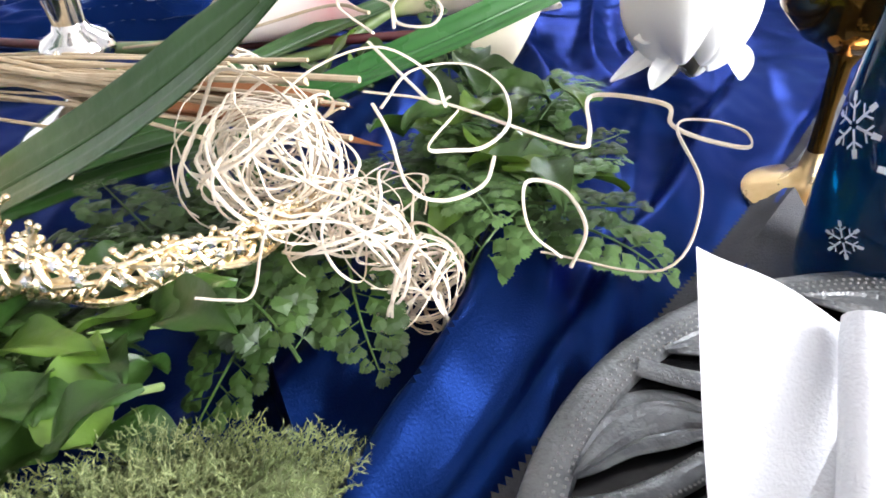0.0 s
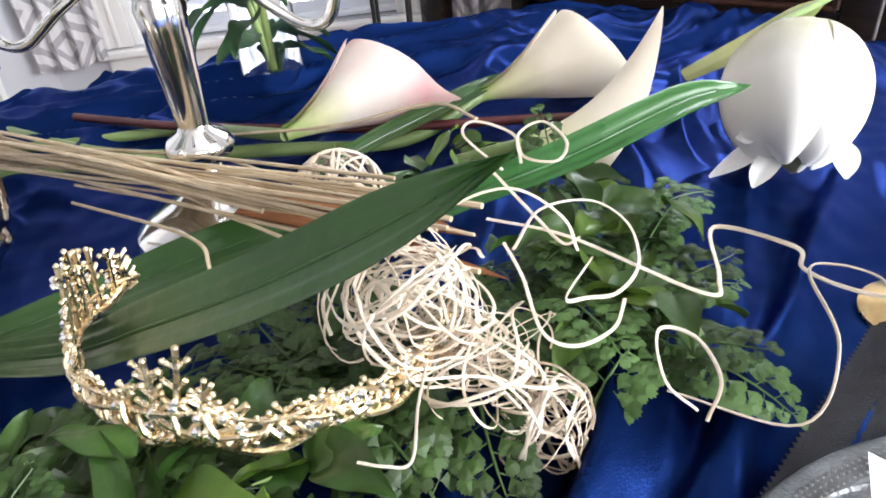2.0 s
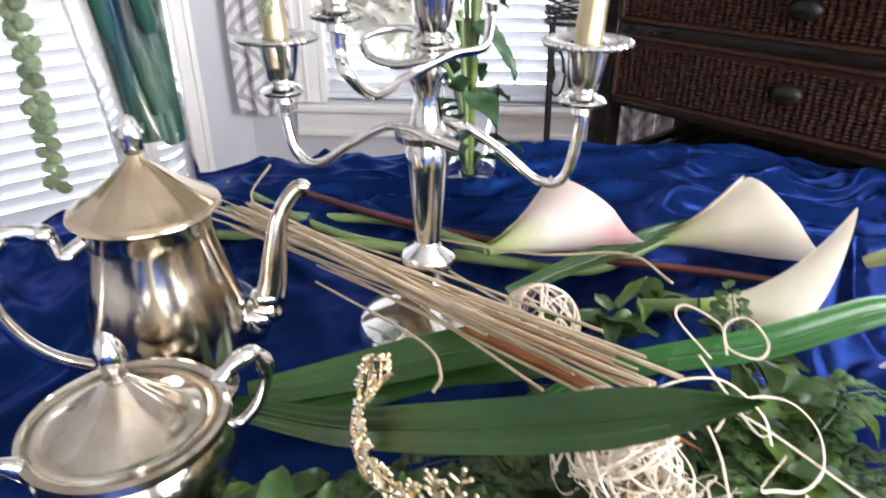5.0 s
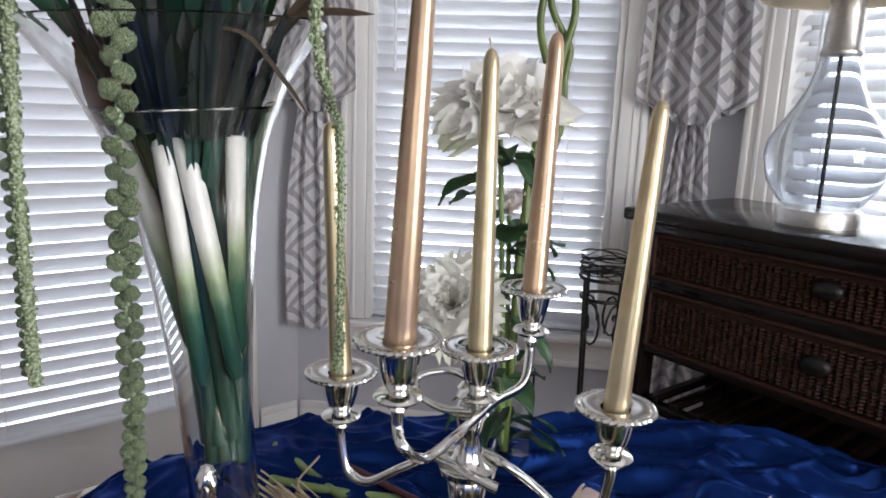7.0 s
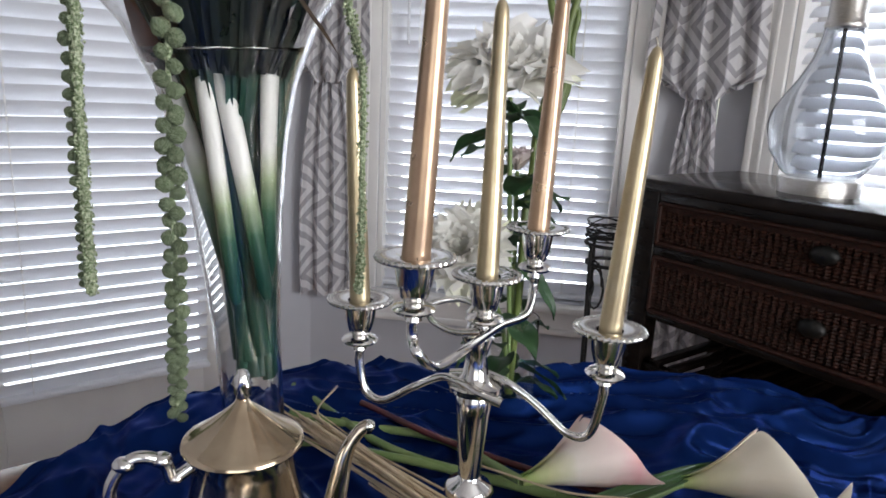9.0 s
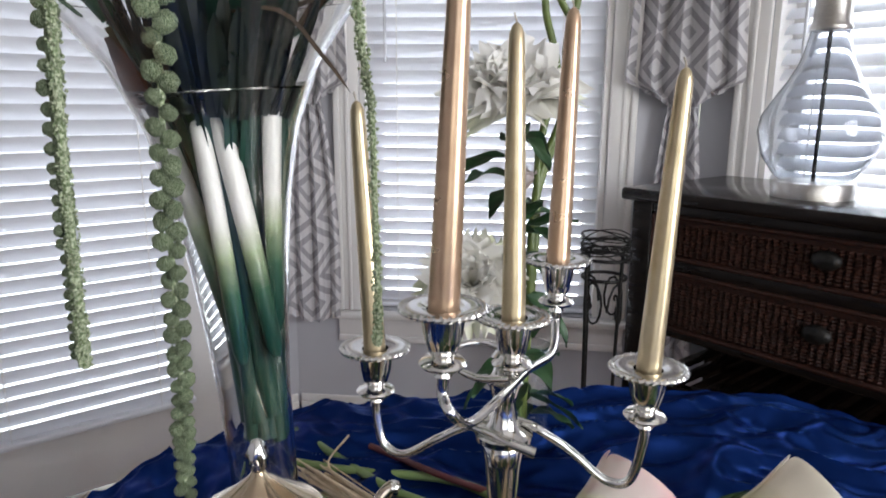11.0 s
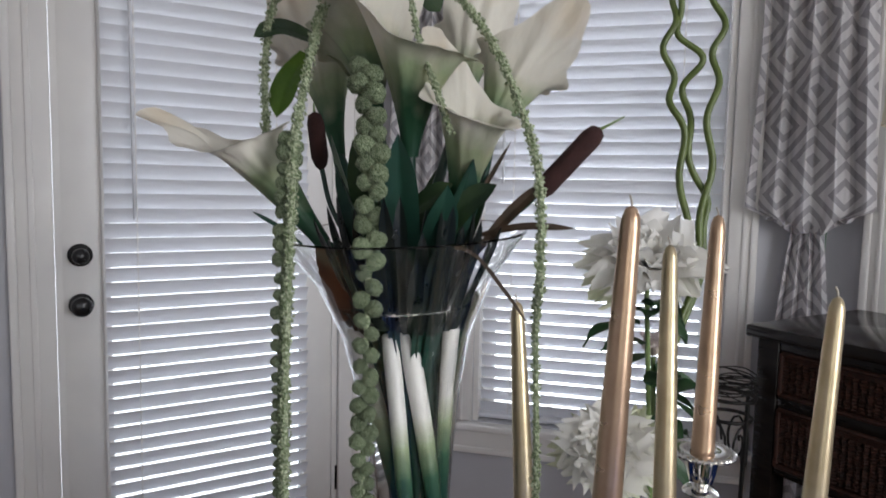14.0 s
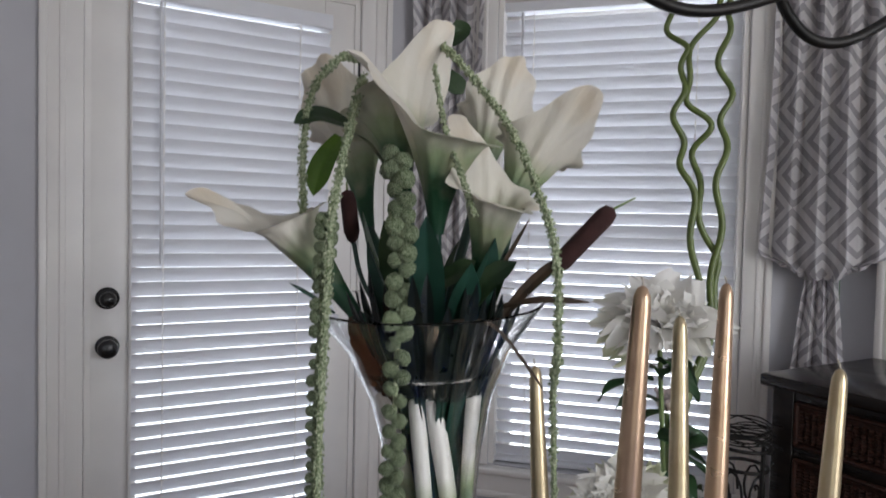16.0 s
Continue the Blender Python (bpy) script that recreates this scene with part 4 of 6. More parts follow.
for k in range(6):
    e = Vector((rng.gauss(0, 0.006), rng.gauss(0, 0.009), rng.gauss(0, 0.004)))
    part("rust_end", blade([A0.lerp(A1, 0.7) + e, A0.lerp(A1, 0.85) + e, A0.lerp(A1, 1.0 + rng.uniform(-0.03, 0.02)) + e * 1.3], 0.0042, (0, -0.4, 0.9), 0.5, 10), RUST, straw, "rust-brown pointed sheath")
for pts in ([(-0.009, 0.895, 0.810), (-0.018, 0.881, 0.840), (0.007, 0.878, 0.875)], [(0.064, 0.758, 0.800), (0.159, 0.632, 0.820), (0.175, 0.589, 0.820), (0.169, 0.580, 0.810)], [(0.186, 0.843, 0.800), (0.275, 0.768, 0.820), (0.348, 0.727, 0.840), (0.363, 0.658, 0.850)], [(0.060, 0.792, 0.800), (0.169, 0.664, 0.820), (0.242, 0.555, 0.830)], [(0.183, 0.786, 0.800), (0.238, 0.694, 0.810), (0.303, 0.597, 0.830)]):
    part("straw", Geo().tube(spline(pts, 8), 0.0013, 6), STRAW, straw)

# twine ball
tb = thing("twine_ball", "open woven ball of natural twine on the cloth", "ball", pose(0.262, 0.674, 0.803))
rng = random.Random(11)
for k in range(26):
    q = Vector((rng.gauss(0, 1), rng.gauss(0, 1), rng.gauss(0, 1))).normalized()
    a, off = q.orthogonal().normalized(), rng.uniform(-0.4, 0.4)
    b = q.cross(a)
    rr = math.sqrt(1 - off * off) * 0.034
    part("twine", Geo().tube([q * off * 0.034 + a * rr * math.cos(t * 0.2618) + b * rr * math.sin(t * 0.2618) for t in range(24)], 0.0011, 5, close=True), RAFFIA, tb)

# raffia
raf = thing("raffia_tangle", "tangled pale raffia ribbon spilling over the greenery", "raffia")
rng = random.Random(21)


def tangle(c, rad, n, w, tilt=0.0):
    for k in range(n):
        q = Vector((rng.gauss(0, 1), rng.gauss(0, 1), rng.gauss(0, 0.8))).normalized()
        a = q.orthogonal().normalized()
        b = q.cross(a)
        s, o = rng.uniform(0.55, 1.12), Vector((rng.gauss(0, 0.22), rng.gauss(0, 0.22), rng.gauss(0, 0.22)))
        turns, ph, wob = rng.uniform(0.6, 1.5), rng.uniform(0, 6.3), rng.uniform(0.05, 0.28)
        pts = []
        for t in range(22):
            th = ph + turns * 6.283 * t / 21
            p = a * math.cos(th) + b * math.sin(th) * rng.uniform(0.93, 1.05) + q * wob * math.sin(2.3 * th + k)
            pts.append(Vector(c) + Vector(((p.x * s + o.x) * rad[0], (p.y * s + o.y) * rad[1], (p.z * s + o.z) * rad[2])))
        part("strand", Geo().tube(spline(pts, 2), rng.uniform(0.6, 1.3) * w, 6, 0.4), RAFFIA, raf)


tangle((0.272, 0.474, 0.850), (0.030, 0.030, 0.027), 44, 0.0008)
tangle((0.302, 0.455, 0.822), (0.026, 0.026, 0.018), 22, 0.0008)
tangle((0.322, 0.437, 0.797), (0.022, 0.020, 0.022), 24, 0.00075)
for z, w, pts in (
    (0.84, 0.0017, [(0.325, 0.526, 0.850), (0.356, 0.494, 0.850), (0.392, 0.436, 0.846), (0.408, 0.446, 0.843), (0.432, 0.485, 0.842), (0.446, 0.446, 0.850), (0.447, 0.440, 0.842), (0.456, 0.428, 0.838), (0.471, 0.416, 0.836), (0.474, 0.424, 0.840), (0.460, 0.434, 0.844), (0.447, 0.436, 0.842), (0.440, 0.405, 0.826), (0.412, 0.388, 0.806), (0.378, 0.431, 0.797)]),
    (0.84, 0.0013, [(0.372, 0.402, 0.815), (0.362, 0.412, 0.826), (0.370, 0.432, 0.835), (0.384, 0.425, 0.832), (0.386, 0.408, 0.822), (0.374, 0.398, 0.812)]),
    (0.86, 0.0015, [(0.332, 0.533, 0.872), (0.341, 0.500, 0.862), (0.346, 0.478, 0.858), (0.354, 0.477, 0.860)]),
    (0.86, 0.0014, [(0.270, 0.494, 0.860), (0.300, 0.502, 0.875), (0.329, 0.499, 0.880), (0.347, 0.482, 0.870), (0.348, 0.467, 0.860)]),
    (0.86, 0.0013, [(0.332, 0.519, 0.880), (0.324, 0.556, 0.885), (0.333, 0.565, 0.888), (0.348, 0.547, 0.885), (0.347, 0.528, 0.880), (0.360, 0.517, 0.880), (0.369, 0.526, 0.885), (0.366, 0.548, 0.888), (0.350, 0.543, 0.886), (0.343, 0.522, 0.880)]),
    (0.85, 0.0013, [(0.322, 0.479, 0.860), (0.342, 0.495, 0.868), (0.369, 0.496, 0.866), (0.381, 0.481, 0.858), (0.375, 0.460, 0.850), (0.358, 0.447, 0.848), (0.343, 0.446, 0.850), (0.331, 0.442, 0.856), (0.350, 0.457, 0.862)]),
    (0.84, 0.0013, [(0.320, 0.486, 0.860), (0.322, 0.468, 0.852), (0.322, 0.445, 0.838), (0.335, 0.438, 0.832), (0.355, 0.443, 0.832), (0.364, 0.451, 0.840)]),
    (0.83, 0.0012, [(0.260, 0.424, 0.850), (0.289, 0.424, 0.842), (0.300, 0.415, 0.835), (0.305, 0.404, 0.825)]),
    (0.83, 0.0010, [(0.234, 0.400, 0.842), (0.243, 0.395, 0.842), (0.252, 0.394, 0.842), (0.259, 0.410, 0.850), (0.267, 0.426, 0.855)]),
    (0.82, 0.0010, [(0.324, 0.419, 0.800), (0.324, 0.408, 0.790), (0.322, 0.398, 0.785)])):
    part("strand", Geo().tube(spline(pts, 8), w * 0.68, 7, 0.5), RAFFIA, raf)

# tiara
tia = thing("tiara", "gold twig tiara set with small rhinestones, resting on fern", "tiara", pose(0.211, 0.520, 0.826, -3, 4, 0))
rng = random.Random(7)
RT = 0.091
ang = lambda s: radians(-28 - 190 * s)
for dz, wr in ((0.0, 0.0018), (0.005, 0.0013), (0.010, 0.0013), (0.015, 0.0010)):
    pts = [((RT + 0.002 * math.sin(40 * s + dz * 900)) * math.cos(ang(s)), (RT + 0.002 * math.sin(40 * s + dz * 900)) * math.sin(ang(s)), dz * (0.4 + 0.6 * math.sin(math.pi * s)) + 0.002 * math.sin(31 * s + dz * 400)) for s in [i / 70 for i in range(71)]]
    part("band", Geo().tube(pts, wr, 7), CHAMPAGNE, tia)
for k in range(64):
    s0, s1 = k / 64, (k + rng.choice((0.8, 1.3, 1.8))) / 64
    za, zb = rng.choice(((0.0, 0.012), (0.012, 0.001), (0.003, 0.016), (0.006, 0.0)))
    w = 0.5 + 0.5 * math.sin(math.pi * s0)
    pa, pb = [Vector((RT * math.cos(ang(min(1, q))), RT * math.sin(ang(min(1, q))), z_ * w)) for q, z_ in ((s0, za), (s1, zb))]
    mid = pa.lerp(pb, 0.5) + Vector((math.cos(ang(s0)), math.sin(ang(s0)), 0)) * 0.002
    part("lattice_twig", Geo().tube(spline([pa, mid, pb], 3), [0.0011, 0.0013, 0.0016, 0.0017, 0.0015, 0.0012, 0.0009], 6), CHAMPAGNE, tia)
for k in range(40):
    s = (k + rng.uniform(0.1, 0.9)) / 40
    a = ang(s)
    peak = 0.013 + 0.036 * math.exp(-((s - 0.47) / 0.055) ** 2) + 0.036 * math.exp(-((s - 0.84) / 0.11) ** 2)
    h = peak * rng.uniform(0.6, 1.1)
    da = rng.uniform(-0.10, 0.10)
    P = lambda f: Vector(((RT - 0.003 * f) * math.cos(a + da * f), (RT - 0.003 * f) * math.sin(a + da * f), 0.002 + h * f + 0.0012 * math.sin(9 * f + k)))
    g = Geo().tube([P(0), P(0.25), P(0.5), P(0.75), P(1)], [0.0016, 0.0013, 0.0015, 0.0011, 0.0013], 7)
    g.ball(P(1), 0.0017, 1)
    for f in (0.4, 0.62, 0.82):
        b0 = P(f)
        for sgn in (-1, 1):
            ln = rng.uniform(0.003, 0.006)
            tipv = b0 + Vector((-math.sin(a) * sgn * ln, math.cos(a) * sgn * ln, 0.003 + rng.uniform(-0.001, 0.003)))
            g.tube([b0, b0.lerp(tipv, 0.5), tipv], [0.0010, 0.0009, 0.0012], 6)
            g.ball(tipv, rng.uniform(0.0013, 0.0018), 1)
    part("sprig", g, CHAMPAGNE, tia)
    for q in range(2):
        c = P(rng.uniform(0.15, 0.85)) + Vector((math.cos(a), math.sin(a), 0)) * 0.0022 + Vector((0, 0, rng.uniform(-0.002, 0.002)))
        part("rhinestone", Geo().ball(c, rng.uniform(0.0017, 0.0025), 1), CRYSTAL, tia, "clear faceted rhinestone", smooth=False)

# ---- greenery ----
def leaflet(g, base, d, up, L, W, rng):
    """A toothed fan-shaped fern leaflet."""
    d, up = d.normalized(), up.normalized()
    side = d.cross(up).normalized()
    prof = [(0.16, 0.10), (0.40, 0.40), (0.58, 0.60), (0.60, 0.50), (0.80, 0.62), (0.78, 0.47), (0.97, 0.46), (0.92, 0.30), (1.06, 0.20), (0.97, 0.08)]
    k1, k2 = rng.uniform(0.8, 1.1), rng.uniform(0.7, 1.0)
    droop = rng.uniform(0.05, 0.3)
    lift = lambda f, w: up * (L * (0.10 * math.sin(f * 2.4) - droop * f * f) - 0.10 * W * w)
    pts = [base] + [base + d * (L * f) + side * (W * w * k1) + lift(f, w) for f, w in prof]
    pts += [base + d * (L * f * 0.97) - side * (W * w * k2) + lift(f, w) for f, w in prof[::-1]]
    c = base + d * (L * 0.5) + lift(0.5, 0) + up * (0.03 * L)
    n = len(pts)
    g.add([c] + pts, [(0, i + 1, (i + 1) % n + 1) for i in range(n)])


def frond(parent, p, yaw, rise, L, material, rng, size=0.011, droop=0.8):
    """A twice-divided fern frond."""
    P = [Vector(p)]
    h = Vector((math.cos(yaw), math.sin(yaw), 0))
    n = max(6, int(L / 0.0098))
    bend = rng.uniform(-0.5, 0.5)
    for i in range(n):
        f = i / n
        yw = yaw + bend * f
        P.append(P[-1] + Vector((math.cos(yw) * math.cos(rise - droop * f), math.sin(yw) * math.cos(rise - droop * f), math.sin(rise - droop * f))) * (L / n))
    for q in P:
        q.z = max(q.z, TZ + 0.009)
    g = Geo().tube(P, [0.0010 * (1 - 0.6 * i / n) for i in range(n + 1)], 5)
    for i in range(1, n + 1):
        f = i / n
        d = (P[i] - P[i - 1]).normalized()
        side = d.cross(Vector((0, 0, 1))).normalized()
        up = side.cross(d)
        w = size * 1.35 * math.sin(math.pi * (0.22 + 0.70 * f)) ** 0.7
        for sgn in (-1, 1):
            pd = (side * sgn + d * 0.45 + up * rng.uniform(-0.25, 0.3)).normalized()
            b = P[i].lerp(P[i - 1], 0.5) if sgn > 0 else P[i]
            ln = w * 1.3 * rng.uniform(0.85, 1.1)
            ps = pd.cross(up).normalized()
            for f2 in (0.34, 0.66):
                q = b + pd * (ln * f2) - up * (0.12 * ln * f2 * f2)
                for s2 in (-1, 1):
                    leaflet(g, q, ps * s2 + pd * 0.75, up, w * 0.60 * (1.15 - 0.35 * f2), w * 0.52, rng)
            leaflet(g, b + pd * (ln * 0.72) - up * (0.07 * ln), pd, up, w * 0.60, w * 0.50, rng)
            e2 = b + pd * (ln * 0.75) - up * (0.07 * ln)
            g.add([b + ps * 0.0004, b - ps * 0.0004, e2], [(0, 1, 2)])
    leaflet(g, P[-1], d, up, size * 0.7, size * 0.5, rng)
    return part("frond", g, material, parent, smooth=False)


def broad_leaf(parent, p, yaw, rise, L, W, material, rng, cup=0.35, curl=0.9):
    h = Vector((math.cos(yaw), math.sin(yaw), 0))
    P = [Vector(p)]
    n = 14
    tw = rng.uniform(-0.5, 0.5)
    for i in range(n):
        r = rise - curl * i / n
        P.append(P[-1] + (h * math.cos(r) + Vector((0, 0, math.sin(r)))) * (L / n))
    for q in P:
        q.z = max(q.z, TZ + 0.008)
    g = Geo()
    def fn(u, v, dd=0):
        i = min(n, int(round(v * n)))
        d = (P[min(i + 1, n)] - P[max(i - 1, 0)]).normalized()
        side = (d.cross(Vector((0, 0, 1)))).normalized()
        up = side.cross(d)
        side = side * math.cos(tw) + up * math.sin(tw)
        up = side.cross(d)
        w = W * math.sin(math.pi * v ** 0.66) ** 0.85 * (1.12 - 0.45 * v) + 0.0005
        s = (u - 0.5) * 2
        return P[i] + side * (s * w) + up * (abs(s) ** 1.3 * w * cup + dd + 0.16 * W * abs(s) * math.sin(10 * v + 2.5 * s + tw * 9))
    g.grid(fn, 8, n)
    g.grid(lambda u, v: fn(1 - u, v, -0.0006), 8, n)
    return part("leaf", g, material, parent)


rng = random.Random(33)
SPRAYS = [((0.150, 0.470, 0.785), 13, 0.075), ((0.235, 0.510, 0.785), 14, 0.07), ((0.240, 0.450, 0.790), 13, 0.075), ((0.330, 0.475, 0.780), 12, 0.07), ((0.380, 0.500, 0.785), 13, 0.065), ((0.410, 0.560, 0.785), 12, 0.065), ((0.070, 0.425, 0.792), 8, 0.058), ((0.160, 0.410, 0.800), 7, 0.07), ((0.10, 0.40, 0.81), 6, 0.065)]
for k, (c, n, L) in enumerate(SPRAYS):
    fs = thing("fern_spray", "green artificial fern spray lying on the cloth", "fern", group="artificial fern sprays")
    part("stem", Geo().tube(spline([Vector(c) + Vector((0.03, 0.01, -0.012)), Vector(c), Vector(c) + Vector((-0.02, -0.005, 0.008))], 5), [0.002 - 0.00016 * i for i in range(11)], 7), STEM, fs)
    for i in range(n):
        yaw = 6.283 * (i + rng.uniform(-0.25, 0.25)) / n
        if k in (2, 3) and math.sin(yaw) < 0.05:
            continue
        p = Vector(c) + Vector((rng.gauss(0, 0.018), rng.gauss(0, 0.018), rng.uniform(0, 0.018)))
        frond(fs, p, yaw, rng.uniform(0.15, 0.75), L * rng.uniform(0.75, 1.15), FERNDEW if k in (3, 4, 5) and rng.random() < 0.7 else FERN, rng, rng.uniform(0.0100, 0.0130), rng.uniform(0.6, 1.3))
fs = thing("fern_spray", "green artificial fern spray draped forward over the satin", "fern", group="artificial fern sprays")
for p, yaw, rise, L in (((0.270, 0.455, 0.812), -2.25, -0.2, 0.085), ((0.293, 0.450, 0.806), -1.75, -0.25, 0.055), ((0.385, 0.470, 0.80), -1.0, 0.3, 0.06), ((0.41, 0.50, 0.80), -0.1, 0.2, 0.055), ((0.40, 0.60, 0.80), 1.4, 0.9, 0.07)):
    frond(fs, p, yaw, rise, L, FERN, rng, 0.011, 0.25)

GROVE = [((0.10, 0.43, 0.820), 11), ((0.15, 0.425, 0.820), 10), ((0.12, 0.465, 0.804), 8), ((0.205, 0.425, 0.818), 8), ((0.37, 0.535, 0.818), 8), ((0.37, 0.72, 0.785), 7), ((0.055, 0.455, 0.796), 9), ((0.085, 0.505, 0.782), 8), ((0.045, 0.52, 0.778), 7), ((0.13, 0.385, 0.816), 10), ((0.19, 0.395, 0.815), 9), ((0.07, 0.39, 0.805), 8), ((0.39, 0.48, 0.808), 7), ((0.405, 0.545, 0.812), 8), ((0.33, 0.68, 0.79), 7), ((0.42, 0.61, 0.805), 7)]
for k, (c, n) in enumerate(GROVE):
    sp = thing("leaf_spray", "green artificial foliage spray with broad cupped leaves", "foliage", group="artificial foliage sprays")
    part("stem", Geo().tube(spline([Vector(c) + Vector((0.02, 0.02, -0.02)), Vector(c), Vector(c) + Vector((-0.01, -0.01, 0.010))], 5), [0.0018 - 0.00014 * i for i in range(11)], 7), STEM, sp)
    for i in range(n):
        yaw = 6.283 * (i + rng.uniform(-0.35, 0.35)) / n
        p = Vector(c) + Vector((rng.gauss(0, 0.012), rng.gauss(0, 0.012), rng.uniform(-0.008, 0.016)))
        broad_leaf(sp, p, yaw, rng.uniform(0.1, 0.9), rng.uniform(0.028, 0.048), rng.uniform(0.0070, 0.0120), LEAFLIGHT if rng.random() < (0.62 if c[0] > 0.35 else 0.10) else LEAF, rng, rng.uniform(0.1, 0.6), rng.uniform(0.6, 1.6))
broad_leaf(sp, (0.39, 0.505, 0.80), -0.55, 0.25, 0.072, 0.016, LEAFLIGHT, rng, 0.3, 0.8)

# moss
moss = thing("moss_mound", "mound of dry grey-green reindeer moss", "moss", kind="stuff")
MC = Vector((0.192, 0.340, 0.755))
MR = (0.096, 0.054, 0.070)
rng = random.Random(5)
mh = lambda a, e: 1 + 0.28 * noise.noise((math.cos(a) * 2.4, math.sin(a) * 2.4, e * 3)) + 0.12 * noise.noise((math.cos(a) * 7, math.sin(a) * 7, e * 8))
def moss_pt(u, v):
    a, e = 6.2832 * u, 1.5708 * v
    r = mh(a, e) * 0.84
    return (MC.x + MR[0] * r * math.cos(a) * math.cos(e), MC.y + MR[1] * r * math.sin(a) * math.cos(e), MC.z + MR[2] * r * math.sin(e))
# the bed's darker green paints in the shadow between the tufts
part("moss_bed", Geo().grid(moss_pt, 60, 20, closed=True), mat("moss_gap_shade", (0.07, 0.085, 0.03), (0.11, 0.13, 0.05), scale=200, rough=0.95, bump=1.0, bscale=400), moss)
g = Geo()
for k in range(22000):
    a, e = rng.uniform(0, 6.283), math.asin(rng.random())
    r = mh(a, e) * rng.uniform(0.80, 1.0)
    nd = Vector((math.cos(a) * math.cos(e), math.sin(a) * math.cos(e), math.sin(e)))
    p = MC + Vector((MR[0] * nd.x, MR[1] * nd.y, MR[2] * nd.z)) * r
    d = (nd + Vector((rng.gauss(0, 0.6), rng.gauss(0, 0.6), rng.gauss(0, 0.6)))).normalized()
    L = rng.uniform(0.0018, 0.0045)
    q = p + d * L
    o = d.orthogonal().normalized() * 0.00032
    o2 = d.cross(o)
    vs, fs_ = [p + o, p - o * 0.5 + o2 * 0.9, p - o * 0.5 - o2 * 0.9, q], [(0, 1, 3), (1, 2, 3), (2, 0, 3)]
    for j in range(3):
        b = p.lerp(q, rng.uniform(0.35, 0.95))
        t2 = b + (d * 0.4 + Vector((rng.gauss(0, 0.8), rng.gauss(0, 0.8), rng.gauss(0, 0.8)))).normalized() * L * 0.55
        i = len(vs)
        vs += [b + o * 0.7, b - o * 0.7, b + o2 * 0.7, t2]
        fs_ += [(i, i + 1, i + 3), (i + 1, i + 2, i + 3), (i + 2, i, i + 3)]
    g.add(vs, fs_)
tagged(part("moss_tufts", g, MOSS, moss, smooth=False), kind="stuff")

# ---- place setting ----
def mat_pt(u, v):
    e0, e1 = Vector((0.285, 0.322)), Vector((0.68, 0.551))
    d = (e1 - e0)
    nrm = Vector((d.y, -d.x)).normalized()
    zig = 0.0022 * abs(((u * 110) % 1) - 0.5) * 2
    p = e0 + d * u + nrm * (0.36 * v + (zig if v < 0.01 else 0))
    return (p.x, p.y, on_cloth(p.x, p.y) + 0.0022)
solid("placemat", Geo().grid(mat_pt, 220, 40), CHARCOAL, "charcoal woven placemat with pinked edge on the cloth", "placemat")

PX, PY, PZ = 0.442, 0.219, 0.7725
ch = thing("charger_plate", "pewter grey pressed-glass charger with embossed leaf rim", "plate", pose(PX, PY, PZ))
# body coloured near black: the dark of the rim's openings is painted, not cut
part("plate_body", Geo().lathe([(0.0, 0.0), (0.10, 0.001), (0.125, 0.004), (0.16, 0.010), (0.166, 0.012), (0.164, 0.0145), (0.155, 0.0135), (0.122, 0.007), (0.10, 0.004), (0.0, 0.004)], 72), CUTOUTDARK, ch)
outline = []
for k in range(13):
    a = 6.2832 * k / 13
    P = lambda r, da, z: (r * math.cos(a + da), r * math.sin(a + da), z)
    g = blade([P(0.116, 0.0, 0.0100), P(0.131, 0.10, 0.0135), P(0.143, 0.24, 0.0155), P(0.150, 0.42, 0.0165)], 0.0135, (0, 0, 1), -0.10, 18, wprof=lambda v: math.sin(math.pi * (0.06 + 0.92 * v)) ** 0.8, ridges=5)
    part("embossed_leaf", g, PEWTERLIGHT, ch)
    cv = spline([P(0.113, 0.18, 0.0105), P(0.122, 0.34, 0.0125), P(0.136, 0.46, 0.0150), P(0.152, 0.52, 0.0162)], 10)
    part("embossed_scroll", Geo().tube(cv, [0.0052] * len(cv), 10, 0.35), PEWTERLIGHT, ch)
    for p in cv[::1]:
        n2 = Vector((p.x, p.y, 0)).normalized()
        outline += [p + n2 * 0.0045 + Vector((0, 0, 0.0012)), p - n2 * 0.0045 + Vector((0, 0, 0.0012))]
beads = Geo()
for ring, rr, zz_ in ((0, 0.1545, 0.0168), (1, 0.1570, 0.0169), (2, 0.1515, 0.0164)):
    for k in range(300):
        a = 6.2832 * (k + 0.5 * ring) / 300
        c = Vector((rr * math.cos(a), rr * math.sin(a), zz_))
        beads.add([c + Vector(o) * 0.0009 for o in ((1, 0, 0), (0, 1, 0), (-1, 0, 0), (0, -1, 0), (0, 0, 0.9))], [(0, 1, 4), (1, 2, 4), (2, 3, 4), (3, 0, 4)])
for c in outline:
    beads.add([c + Vector(o) * 0.0008 for o in ((1, 0, 0), (0, 1, 0), (-1, 0, 0), (0, -1, 0), (0, 0, 0.9))], [(0, 1, 4), (1, 2, 4), (2, 3, 4), (3, 0, 4)])
tagged(part("beading", beads, BEADS, ch), kind="stuff")
part("rim_band", Geo().lathe([(0.149, 0.0130), (0.150, 0.0158), (0.156, 0.0168), (0.164, 0.0160), (0.1655, 0.0142)], 72, caps=False), PEWTERLIGHT, ch)
dp2 = thing("dinner_plate", "black dinner plate with thin gold edge on the charger", "plate", pose(PX + 0.012, PY - 0.012, PZ + 0.005))
